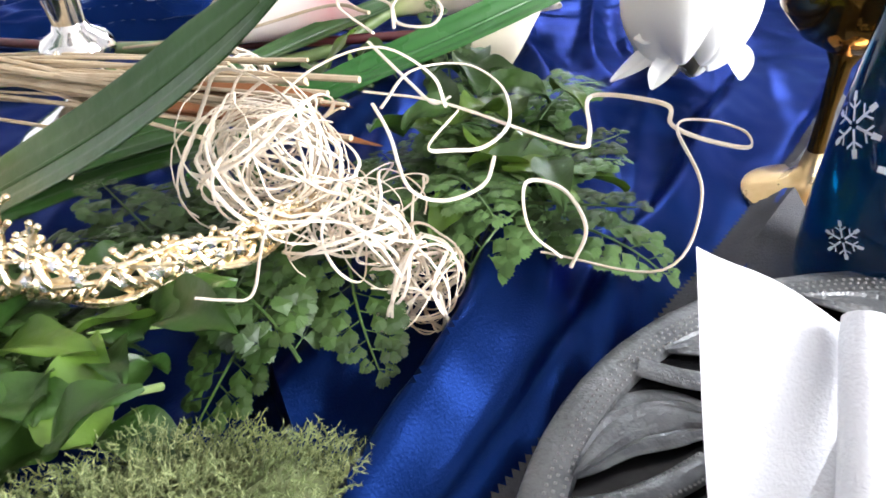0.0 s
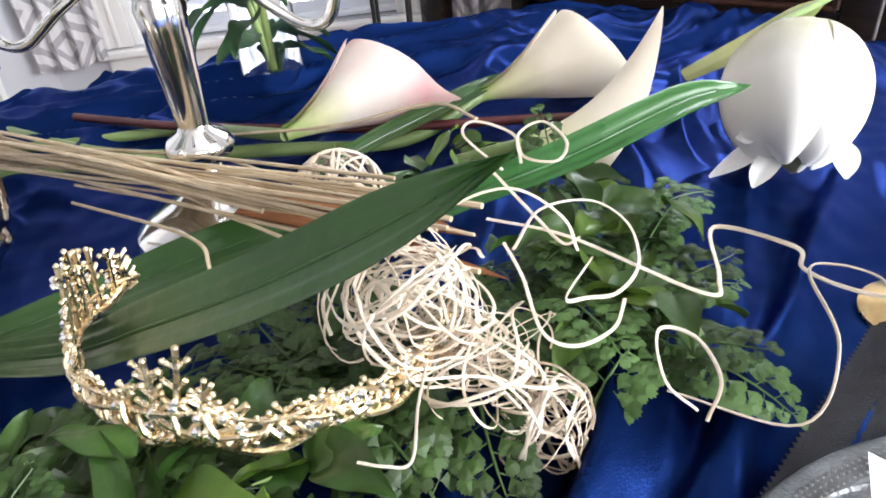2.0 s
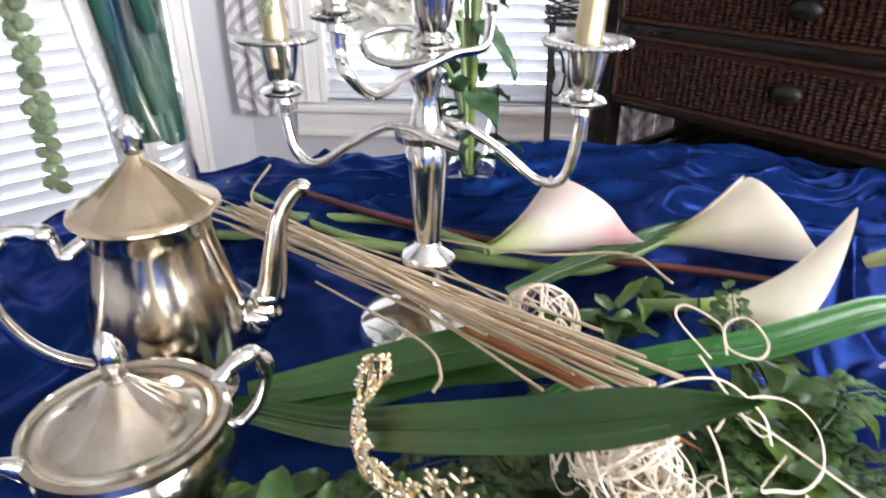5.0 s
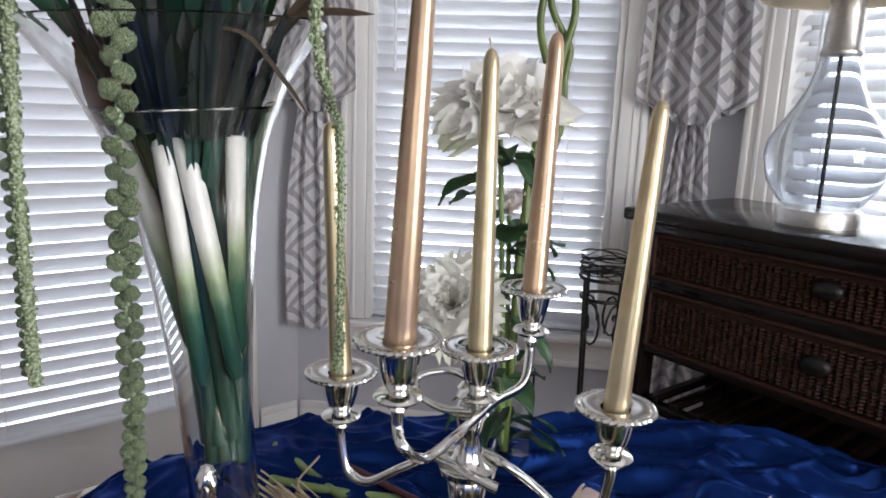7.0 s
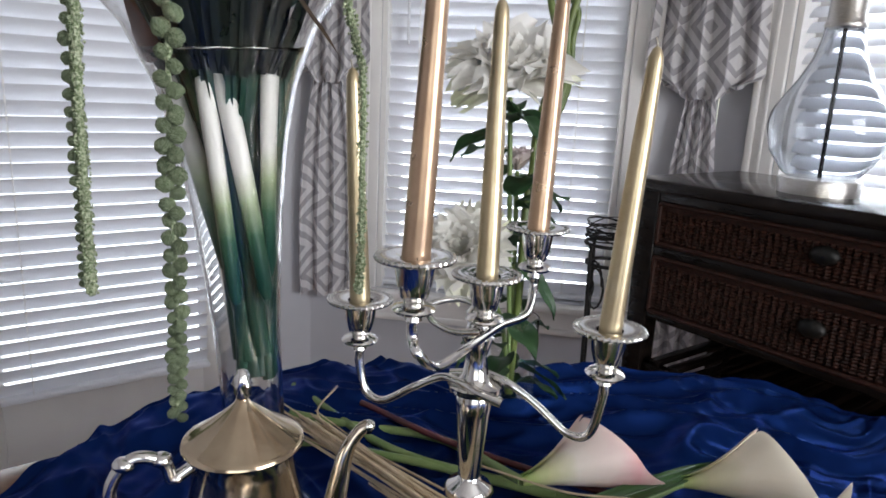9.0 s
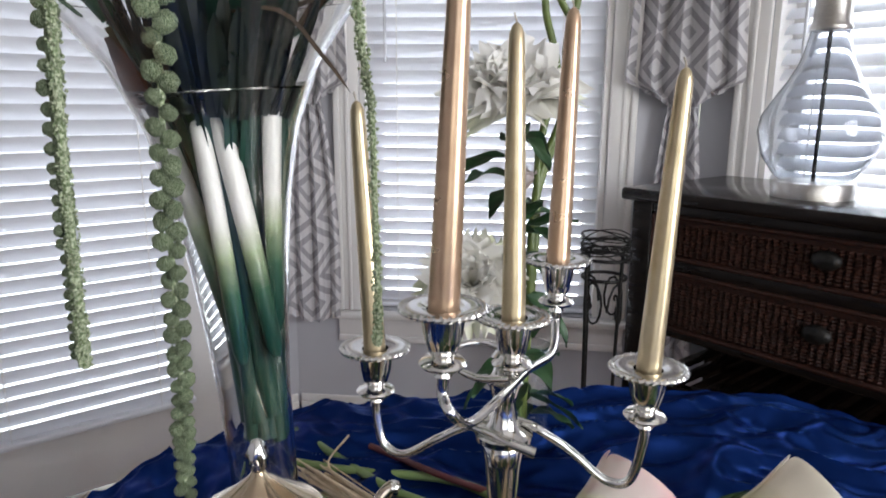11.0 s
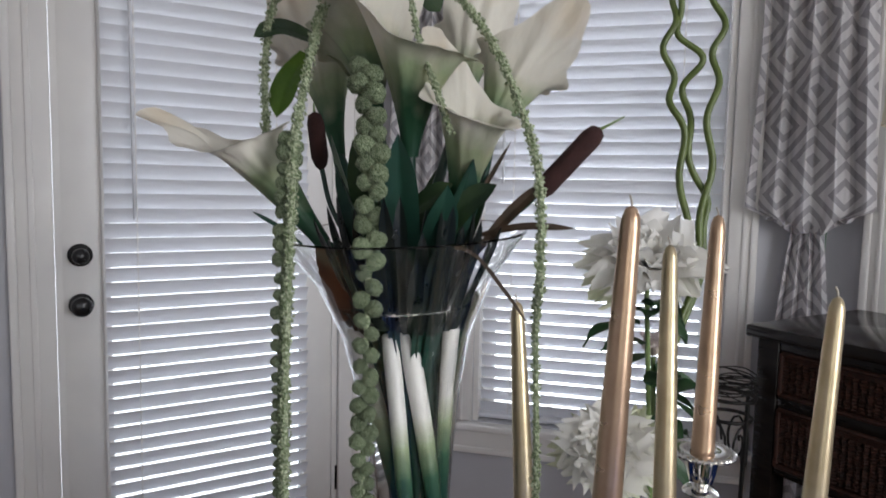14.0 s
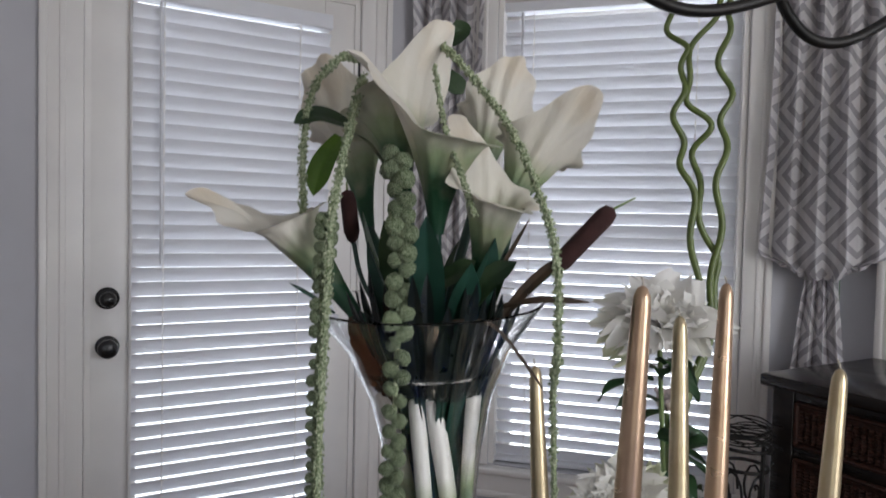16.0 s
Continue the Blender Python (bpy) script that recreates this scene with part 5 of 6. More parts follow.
part("plate_body", Geo().lathe([(0.0, 0.0), (0.07, 0.001), (0.10, 0.010), (0.112, 0.014), (0.11, 0.0155), (0.098, 0.0125), (0.068, 0.004), (0, 0.004)], 64), BLACKPLATE, dp2)
part("gold_edge", Geo().tube([(0.1118 * math.cos(6.2832 * k / 64), 0.1118 * math.sin(6.2832 * k / 64), 0.0152) for k in range(64)], 0.0013, 8, close=True), GILT, dp2, "thin gold rim")

nap = thing("folded_napkin", "white cloth napkin folded upright with small orange print", "napkin")


def sheet(quad, bulge, nrm, n=16, th=0.0012):
    a, b, c, d = [Vector(q) for q in quad]
    nv = Vector(nrm).normalized()
    def fn(u, v, dd=0.0):
        p = a.lerp(b, u).lerp(d.lerp(c, u), v)
        return p + nv * (bulge * math.sin(math.pi * u) * (0.35 + 0.65 * v) + 0.0022 * math.sin(7 * u + 4 * v) + dd)
    return Geo().grid(fn, n, n).grid(lambda u, v: fn(1 - u, v, -th), n, n)


part("fold", sheet([(0.345, 0.262, 0.787), (0.425, 0.232, 0.787), (0.430, 0.300, 0.826), (0.377, 0.337, 0.863)], 0.006, (-0.5, 0.5, 0.8)), LINEN, nap)
part("fold", sheet([(0.385, 0.205, 0.789), (0.50, 0.19, 0.789), (0.52, 0.280, 0.806), (0.440, 0.308, 0.836)], 0.008, (-0.2, 0.5, 0.9)), LINEN, nap)
part("fold", sheet([(0.345, 0.262, 0.786), (0.41, 0.17, 0.786), (0.47, 0.22, 0.815), (0.40, 0.29, 0.835)], 0.014, (-0.4, -0.4, 0.9)), LINEN, nap)
part("fold", sheet([(0.385, 0.275, 0.811), (0.500, 0.200, 0.802), (0.540, 0.278, 0.824), (0.450, 0.318, 0.832)], 0.004, (-0.2, 0.3, 0.9)), LINEN, nap)
part("rolled_edge", Geo().tube(spline([(0.356, 0.238, 0.797), (0.384, 0.268, 0.822), (0.414, 0.305, 0.846)], 8), [0.006] * 8 + [0.0068] * 8 + [0.006], 12), LINEN, nap)
PRINT = mat("orange_print", (0.75, 0.25, 0.1), rough=0.8)
for k in range(3):
    part("print_mark", Geo().tube(spline([(0.392 + k * 0.009, 0.236 - k * 0.003, 0.8305 - k * 0.0005), (0.396 + k * 0.009, 0.239 - k * 0.003, 0.8315), (0.400 + k * 0.009, 0.237 - k * 0.003, 0.831)], 4), 0.0009, 5, 0.3), PRINT, nap, "small orange printed stroke")

gob = thing("wine_goblet", "amber gold metal goblet with silver lining on the cloth", "goblet", pose(0.568, 0.462, TZ + 0.004))
part("foot", Geo().lathe([(0.034, 0.0), (0.0345, 0.0025), (0.030, 0.005), (0.016, 0.010), (0.007, 0.018), (0.0048, 0.03)], 48), GILT, gob, "brushed gold foot")
part("stem", Geo().lathe([(0.0048, 0.029), (0.0042, 0.055), (0.0055, 0.08), (0.010, 0.089)], 24), AMBER, gob)
part("bowl", Geo().lathe([(0.009, 0.088), (0.024, 0.096), (0.036, 0.110), (0.041, 0.126), (0.0415, 0.143), (0.043, 0.160), (0.0445, 0.168)], 56, caps=False), AMBER, gob)
part("lining", Geo().lathe([(0.0445, 0.168), (0.0435, 0.1685), (0.0405, 0.143), (0.040, 0.126), (0.035, 0.111), (0.0, 0.098)], 56, caps=False), SILVER, gob, "silver inner lining")

bx, by = 0.532, 0.385
bl = thing("blue_tumbler", "tall dark blue glass tumbler with white snowflakes", "glass", pose(bx, by, TZ + 0.003))
BH = 0.161
brad = lambda z: 0.0345 - 0.0095 * (z / BH) ** 1.4 + (0.0015 if z > 0.02 else -0.003 * (1 - z / 0.02))
part("glass_body", Geo().lathe([(0.0, 0.0), (0.028, 0.0)] + [(brad(z), z) for z in (0.003, 0.01, 0.02, 0.05, 0.08, 0.11, 0.14, BH)] + [(brad(BH) - 0.0018, BH)] + [(brad(z) - 0.002, z) for z in (0.13, 0.09, 0.05, 0.012)] + [(0, 0.01)], 56), BLUEGLASS, bl)


def flake(a0, z0, R):
    g = Geo()
    for k in range(6):
        t = 6.2832 * k / 6
        for r0, r1, w in ((0.12, 0.72, 0.05), (0.72, 1.0, 0.10)):
            quad = []
            for rr, ww in ((r0, -w), (r0, w), (r1, w * 0.8), (r1, -w * 0.8)):
                lx, lz = R * (rr * math.cos(t) - ww * math.sin(t)), R * (rr * math.sin(t) + ww * math.cos(t))
                z = z0 + lz
                rad = brad(min(BH, max(0.02, z))) + 0.0004
                quad.append((rad * math.cos(a0 + lx / rad), rad * math.sin(a0 + lx / rad), z))
            g.add(quad, [(0, 1, 2, 3)])
        for sgn in (-1, 1):
            quad = []
            for rr, ang_, ww in ((0.45, 0, 0.0), (0.7, sgn * 0.42, 0.05), (0.75, sgn * 0.36, 0.0), (0.52, 0, 0.0)):
                lx, lz = R * rr * math.cos(t + ang_), R * rr * math.sin(t + ang_)
                z = z0 + lz
                rad = brad(min(BH, max(0.02, z))) + 0.0005
                quad.append((rad * math.cos(a0 + lx / rad), rad * math.sin(a0 + lx / rad), z))
            g.add(quad, [(0, 1, 2, 3)])
    part("snowflake", g, FLAKEWHITE, bl, "white etched snowflake")


for a0, z0, R in ((-2.95, 0.042, 0.009), (-2.36, 0.078, 0.017), (-1.95, 0.040, 0.011), (-2.30, 0.122, 0.011), (-1.45, 0.105, 0.014), (-3.4, 0.09, 0.014), (0.3, 0.08, 0.016), (1.6, 0.06, 0.015)):
    flake(a0, z0, R)

# white bloom
wb = thing("white_bloom", "large rounded white artificial bloom with ragged lower petals on the cloth", "flower", axis_pose((0.628, 0.668, 0.858), (0.600, 0.622, 0.790), (1, 0, 0)))
rng = random.Random(9)
for k in range(9):
    a0 = 6.2832 * k / 9 + (0.35 if k % 2 else 0)
    R0 = 0.0535 if k % 2 else 0.0500
    def petal(u, v, d=0.0, a0=a0, R0=R0, k=k):
        s = (u - 0.5) * 2
        w = 0.78 * math.sin(math.pi * (0.12 + 0.50 * v)) ** 0.6
        a = a0 + s * w + 0.25 * (v - 0.5)
        e = math.pi * (0.02 + 0.90 * v)
        r = R0 * math.sin(e) ** 0.8 * (1 - 0.035 * s * s + 0.016 * math.sin(5 * s + k) * v + 0.02 * noise.noise((s * 2, v * 3, k))) + d
        z = 0.040 - 0.056 * math.cos(e) + 0.004 * math.sin(4 * s + k) * v * v
        return (r * math.cos(a), r * math.sin(a), z)
    part("petal", Geo().grid(petal, 20, 22).grid(lambda u, v: petal(1 - u, v, -0.001), 20, 22), PETALWHITE, wb)
inv = wb.matrix_basis.inverted()
for p, q, r, w in (((0.585, 0.632, 0.800), (0.566, 0.634, 0.788), (0.545, 0.640, 0.774), 0.008), ((0.583, 0.632, 0.812), (0.566, 0.632, 0.806), (0.556, 0.630, 0.809), 0.006), ((0.590, 0.622, 0.795), (0.574, 0.618, 0.783), (0.565, 0.614, 0.773), 0.009), ((0.632, 0.612, 0.795), (0.634, 0.602, 0.786), (0.633, 0.596, 0.774), 0.010)):
    part("petal", blade([inv @ Vector(p), inv @ Vector(q), inv @ Vector(r)], w, inv.to_3x3() @ Vector((-0.3, -0.5, 0.7)), 0.35, 16, wprof=lambda v: math.sin(math.pi * (0.22 + 0.74 * v))), PETALWHITE, wb)
part("stem", Geo().tube([inv @ v for v in spline([(0.62, 0.66, 0.825), (0.642, 0.717, 0.850), (0.751, 0.769, 0.860)], 6)], 0.004, 10), STEM, wb)
part("leaf", blade([inv @ Vector(v) for v in ((0.578, 0.736, 0.820), (0.653, 0.739, 0.840), (0.740, 0.763, 0.860))], 0.011, inv.to_3x3() @ Vector((0, -0.5, 0.8)), 0.3, 16), mat("olive_leaf", (0.32, 0.33, 0.13), (0.24, 0.27, 0.09), scale=20, rough=0.45, trans=0.2), wb, "olive green leaf")

# ---- curtains ----
def trellis():
    m = bpy.data.materials.new("trellis_curtain")
    m.use_nodes = True
    t = m.node_tree
    b = t.nodes["Principled BSDF"]
    N, L = t.nodes.new, t.links.new
    uv = N("ShaderNodeUVMap")
    sp = N("ShaderNodeSeparateXYZ")
    L(uv.outputs[0], sp.inputs[0])
    acc = []
    for k, size in ((0, 0.235), (1, 0.215)):
        d = N("ShaderNodeMath")
        d.operation, d.inputs[1].default_value = "DIVIDE", size
        L(sp.outputs[k], d.inputs[0])
        f = N("ShaderNodeMath")
        f.operation = "FRACT"
        L(d.outputs[0], f.inputs[0])
        s = N("ShaderNodeMath")
        s.operation, s.inputs[1].default_value = "SUBTRACT", 0.5
        L(f.outputs[0], s.inputs[0])
        a = N("ShaderNodeMath")
        a.operation = "ABSOLUTE"
        L(s.outputs[0], a.inputs[0])
        acc.append(a)
    su = N("ShaderNodeMath")
    su.operation = "ADD"
    L(acc[0].outputs[0], su.inputs[0])
    L(acc[1].outputs[0], su.inputs[1])
    ml = N("ShaderNodeMath")
    ml.operation, ml.inputs[1].default_value = "MULTIPLY", 4.0
    L(su.outputs[0], ml.inputs[0])
    fr = N("ShaderNodeMath")
    fr.operation = "FRACT"
    L(ml.outputs[0], fr.inputs[0])
    rp = N("ShaderNodeMapRange")
    rp.inputs[1].default_value, rp.inputs[2].default_value = 0.50, 0.58
    L(fr.outputs[0], rp.inputs[0])
    mx = N("ShaderNodeMix")
    mx.data_type = "RGBA"
    mx.inputs[6].default_value, mx.inputs[7].default_value = (0.76, 0.74, 0.74, 1), (0.44, 0.42, 0.44, 1)
    L(rp.outputs[0], mx.inputs[0])
    L(mx.outputs[2], b.inputs["Base Color"])
    b.inputs["Roughness"].default_value = 0.9
    ns = N("ShaderNodeTexNoise")
    ns.inputs["Scale"].default_value = 700
    bp = N("ShaderNodeBump")
    bp.inputs["Strength"].default_value, bp.inputs["Distance"].default_value = 0.3, 0.001
    L(ns.outputs[0], bp.inputs["Height"])
    L(bp.outputs[0], b.inputs["Normal"])
    tr = N("ShaderNodeBsdfTranslucent")
    L(mx.outputs[2], tr.inputs[0])
    ms = N("ShaderNodeMixShader")
    ms.inputs[0].default_value = 0.25
    L(b.outputs[0], ms.inputs[1])
    L(tr.outputs[0], ms.inputs[2])
    L(ms.outputs[0], t.nodes["Material Output"].inputs[0])
    return m


TRELLIS = trellis()


def cloth_part(name, fn, nu, nv, wide, z0, z1, parent):
    g = Geo().grid(fn, nu, nv)
    ob = part(name, g, TRELLIS, parent)
    uv = ob.data.uv_layers.new(name="UVMap")
    for lp in ob.data.loops:
        i = lp.vertex_index
        uv.data[lp.index].uv = (wide * (i % (nu + 1)) / nu, z0 + (z1 - z0) * (i // (nu + 1)) / nv)
    return ob


def curtain(m, width, tail, tie_z, bottom, seed):
    """A panel gathered up into a pouf and hanging on as a narrow tail."""
    ob = thing("curtain_panel", "white curtain with grey trellis pattern, pouffed above a narrow tail", "curtain", m, group="trellis curtains")
    def pouf(u, v):
        z = tie_z - 0.03 + (2.62 - tie_z) * v
        bell = 1 - 0.35 * math.exp(-((v - 0.0) / 0.03) ** 2)
        w = width * (0.92 + 0.08 * math.sin(2 + 5 * v)) * bell
        s = u - 0.5
        fold = 0.030 * math.sin(u * 6.283 * 4.2 + seed + 0.8 * noise.noise((u * 3, v * 2, seed))) + 0.012 * math.sin(u * 6.283 * 9 + 3 * v)
        belly = 0.05 * math.exp(-((v - 0.07) / 0.09) ** 2) * math.cos(s * 2.6)
        sag = 0.05 * (s * 2) ** 2 * math.exp(-(v / 0.05) ** 2) + 0.012 * abs(math.sin(u * 6.283 * 1.5)) * math.exp(-(v / 0.04) ** 2)
        return (s * w, -0.02 - belly - fold * (1 - 0.2 * math.exp(-(v / 0.03) ** 2)), z + sag)
    def under(u, v):
        x, y, z = pouf(u, 0)
        return (x * (1 - 0.75 * v), y * (1 - v) + 0.02 * v, z + 0.05 * v)
    def tailf(u, v):
        z = bottom + (tie_z - bottom) * v
        w = tail * (1.0 - 0.45 * v ** 3 + 0.06 * math.sin(4 * v))
        return ((u - 0.5) * w, -0.012 - 0.018 * math.sin(u * 6.283 * 3.3 + seed) - 0.008 * math.sin(u * 6.283 * 7), z + 0.01 * math.sin(u * 9))
    cloth_part("pouf", pouf, 90, 70, 0.46, tie_z, 2.6, ob)
    cloth_part("underside", under, 90, 6, 0.46, tie_z - 0.05, tie_z, ob)
    cloth_part("tail", tailf, 60, 40, 0.24, bottom, tie_z, ob)


curtain(W2 @ pose(0.085, -0.05, 0, 0, 0, 12), 0.30, 0.20, 1.27, 0.47, 0.4)
curtain(pose(0.905, 2.385, 0, 0, 0, -22), 0.37, 0.17, 1.27, 0.30, 2.1)

# ---- bouquet ----
CALLAWHITE = ramp_mat("white_calla", [(0.0, (0.015, 0.07, 0.035)), (0.2, (0.03, 0.11, 0.05)), (0.36, (0.35, 0.42, 0.24)), (0.5, (0.74, 0.71, 0.62)), (1.0, (0.86, 0.83, 0.78))], 0.2, 0.5, 0.34, vein=0.8, blotch=(0.74, 0.64, 0.48))
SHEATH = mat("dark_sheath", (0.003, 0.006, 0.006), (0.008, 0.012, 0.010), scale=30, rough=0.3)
BROWNLEAF = mat("brown_leaf", (0.07, 0.04, 0.022), (0.035, 0.024, 0.014), scale=40, rough=0.6, bump=0.3)
DARKLEAF = mat("dark_bouquet_leaf", (0.012, 0.032, 0.012), (0.03, 0.06, 0.02), scale=30, rough=0.4, bump=0.3, trans=0.1)
DARKSTEM = mat("dark_stem", (0.007, 0.03, 0.022), (0.012, 0.048, 0.03), scale=20, rough=0.35)
for k, (p, q, R, tip, up) in enumerate((
    ((-0.094, 0.716, 1.419), (-0.118, 0.748, 1.531), 0.050, 0.45, (0.25, 0.1, 1)),
    ((-0.060, 0.699, 1.389), (-0.055, 0.685, 1.501), 0.050, 0.45, (-0.35, -0.2, 1)),
    ((-0.020, 0.713, 1.325), (0.000, 0.690, 1.452), 0.042, 0.30, (-0.3, 0.1, 1)),
    ((-0.013, 0.767, 1.385), (0.038, 0.780, 1.498), 0.040, 0.38, (0.6, -0.1, 1)),
    ((-0.139, 0.703, 1.309), (-0.218, 0.676, 1.417), 0.038, 0.38, (-0.8, 0, -0.4)),
    ((-0.145, 0.767, 1.392), (-0.184, 0.808, 1.532), 0.046, 0.15, (-0.3, 0, 1)),
    ((-0.038, 0.826, 1.422), (-0.023, 0.875, 1.551), 0.040, 0.20, (0.3, 0, 1)))):
    calla(p, q, R, CALLAWHITE, "large white artificial calla lily with green base in the vase", tip, up, [Vector(p).lerp(Vector((VX, VY, 1.25)), 0.7), (VX + 0.004 + 0.012 * math.cos(k * 2.4), VY + 0.012 + 0.012 * math.sin(k * 2.4), 1.08), (VX + 0.010 + 0.008 * math.cos(k * 1.9), VY + 0.02 + 0.008 * math.sin(k * 1.9), 0.95)], DARKSTEM, seed=20 + k, crease=1.7)

WHITESTEM = ramp_mat("white_stem_base", [(0.0, (0.012, 0.055, 0.04)), (0.16, (0.04, 0.11, 0.06)), (0.32, (0.34, 0.40, 0.24)), (0.5, (0.72, 0.70, 0.66))], 0.2, 0.3, 0.1)
for p, q, r in (((-0.070, 0.724, 1.085), (-0.101, 0.716, 1.240), 0.0072), ((-0.060, 0.712, 1.060), (-0.073, 0.698, 1.238), 0.0070), ((-0.034, 0.714, 1.065), (-0.065, 0.698, 1.268), 0.0078), ((-0.030, 0.722, 1.085), (-0.026, 0.706, 1.268), 0.0076)):
    L = (Vector(q) - Vector(p)).length
    solid("flower_stem", Geo().lathe([(r * 0.5, -0.03), (r * 0.9, -0.02), (r, 0.02), (r, L - 0.006), (r * 0.8, L - 0.001), (r * 0.3, L + 0.001)], 18), WHITESTEM, "thick artificial stem shading from green to white in the vase", "stem", "stems in the vase", m=axis_pose(p, q, (1, 0, 0)))
rng = random.Random(3)
for k in range(11):
    a = k * 2.39996
    e = (VX + 0.040 * math.cos(a), VY + 0.012 + 0.032 * math.sin(a), 1.30)
    s = (VX + 0.012 + 0.011 * math.cos(a + 1.2), VY + 0.022 + 0.010 * math.sin(a + 1.2), 0.93 + rng.uniform(0, 0.06))
    solid("flower_stem", Geo().tube(spline([s, Vector(s).lerp(Vector(e), 0.5) + Vector((rng.gauss(0, 0.004), rng.gauss(0, 0.004), 0)), e], 6), rng.uniform(0.004, 0.008), 10), DARKSTEM, "dark green artificial stem standing in the glass vase", "stem", "stems in the vase")
for k in range(14):
    a = k * 2.39996 + 0.5
    s = (VX + 0.02 * math.cos(a), VY + 0.02 * math.sin(a), 1.20)
    e = (VX + 0.075 * math.cos(a), VY + 0.07 * math.sin(a), 1.36 + rng.uniform(-0.02, 0.05))
    solid("vase_leaf", blade([s, Vector(s).lerp(Vector(e), 0.5) + Vector((0, 0, 0.02)), e], 0.016, (math.cos(a), math.sin(a), 0.4), 0.3, 14), DARKSTEM if k % 3 else DARKLEAF, "dark green artificial leaf rising from the vase", "leaf", "leaves in the vase")
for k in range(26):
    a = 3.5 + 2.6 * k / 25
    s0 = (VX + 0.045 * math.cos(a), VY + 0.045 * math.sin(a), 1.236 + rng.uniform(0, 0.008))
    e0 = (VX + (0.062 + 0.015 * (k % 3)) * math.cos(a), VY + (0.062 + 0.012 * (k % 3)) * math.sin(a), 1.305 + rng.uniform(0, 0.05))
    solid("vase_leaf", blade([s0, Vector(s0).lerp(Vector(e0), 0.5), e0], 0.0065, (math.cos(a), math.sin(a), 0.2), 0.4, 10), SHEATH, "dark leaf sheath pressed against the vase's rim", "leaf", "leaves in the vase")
RUSTLEAF = mat("rust_sheath", (0.17, 0.055, 0.022), (0.09, 0.03, 0.014), scale=30, rough=0.4, trans=0.2)
for pts, w, mt in (([(-0.154, 0.730, 1.496), (-0.180, 0.706, 1.502), (-0.200, 0.692, 1.492)], 0.011, DARKLEAF), ([(-0.164, 0.728, 1.484), (-0.177, 0.715, 1.456), (-0.183, 0.702, 1.423)], 0.013, LEAFLIGHT), ([(-0.074, 0.694, 1.331), (-0.041, 0.680, 1.351), (-0.018, 0.674, 1.366)], 0.010, DARKLEAF), ([(-0.072, 0.851, 1.631), (-0.062, 0.852, 1.621), (-0.081, 0.848, 1.602)], 0.012, DARKLEAF), ([(-0.083, 0.806, 1.569), (-0.064, 0.808, 1.554), (-0.052, 0.810, 1.542)], 0.012, DARKLEAF), ([(-0.002, 0.715, 1.320), (0.040, 0.702, 1.330), (0.085, 0.699, 1.330)], 0.0035, BROWNLEAF), ([(0.000, 0.722, 1.305), (0.028, 0.724, 1.340), (0.062, 0.724, 1.372)], 0.006, BROWNLEAF), ([(-0.150, 0.735, 1.300), (-0.118, 0.705, 1.262), (-0.100, 0.700, 1.255)], 0.016, RUSTLEAF), ([(-0.145, 0.720, 1.306), (-0.110, 0.700, 1.275), (-0.088, 0.690, 1.256)], 0.012, RUSTLEAF), ([(-0.040, 0.690, 1.300), (-0.010, 0.684, 1.345), (0.018, 0.680, 1.366)], 0.011, DARKLEAF), ([(-0.158, 0.700, 1.309), (-0.180, 0.697, 1.325), (-0.203, 0.694, 1.338)], 0.002, DARKSTEM), ([(-0.013, 0.714, 1.325), (0.002, 0.718, 1.358), (0.027, 0.734, 1.406)], 0.0022, BROWNLEAF), ([(-0.008, 0.715, 1.336), (-0.014, 0.716, 1.379), (-0.027, 0.726, 1.421)], 0.0018, BROWNLEAF), ([(-0.050, 0.677, 1.310), (-0.003, 0.664, 1.311), (0.028, 0.657, 1.280), (0.048, 0.649, 1.255)], 0.0016, BROWNLEAF)):
    solid("vase_leaf", blade(pts, w, (0, -0.8, 0.5), 0.25, 14), mt, "slender artificial leaf in the bouquet", "leaf", "leaves in the vase")

# cattails
CATTAIL = mat("cattail_brown", (0.045, 0.014, 0.012), (0.03, 0.01, 0.009), scale=60, rough=0.95, bump=0.8, bscale=900)
for p, q, r, sp_, foot in (((0.053, 0.726, 1.359), (0.103, 0.726, 1.415), 0.0095, (0.125, 0.725, 1.427), (0.008, 0.726, 1.313)), ((-0.149, 0.725, 1.381), (-0.156, 0.727, 1.428), 0.008, (-0.157, 0.727, 1.439), (-0.132, 0.725, 1.328))):
    ct = thing("cattail", "dark brown artificial cattail in the bouquet", "cattail", axis_pose(p, q, (1, 0, 0)), group="cattails")
    L = (Vector(q) - Vector(p)).length
    part("spike", Geo().lathe([(0.002, -0.004), (r * 0.7, 0.0), (r, 0.008), (r, L - 0.008), (r * 0.75, L), (0.001, L + 0.003)], 20), CATTAIL, ct)
    inv = ct.matrix_basis.inverted()
    part("tip", Geo().tube([inv @ Vector(q), inv @ Vector(sp_)], [0.0016, 0.0007], 6), STEM, ct)
    part("stem", Geo().tube([inv @ v for v in spline([p, foot, (VX, VY, 1.22), (VX + 0.01, VY + 0.02, 0.95)], 6)], 0.0024, 8), DARKSTEM, ct)

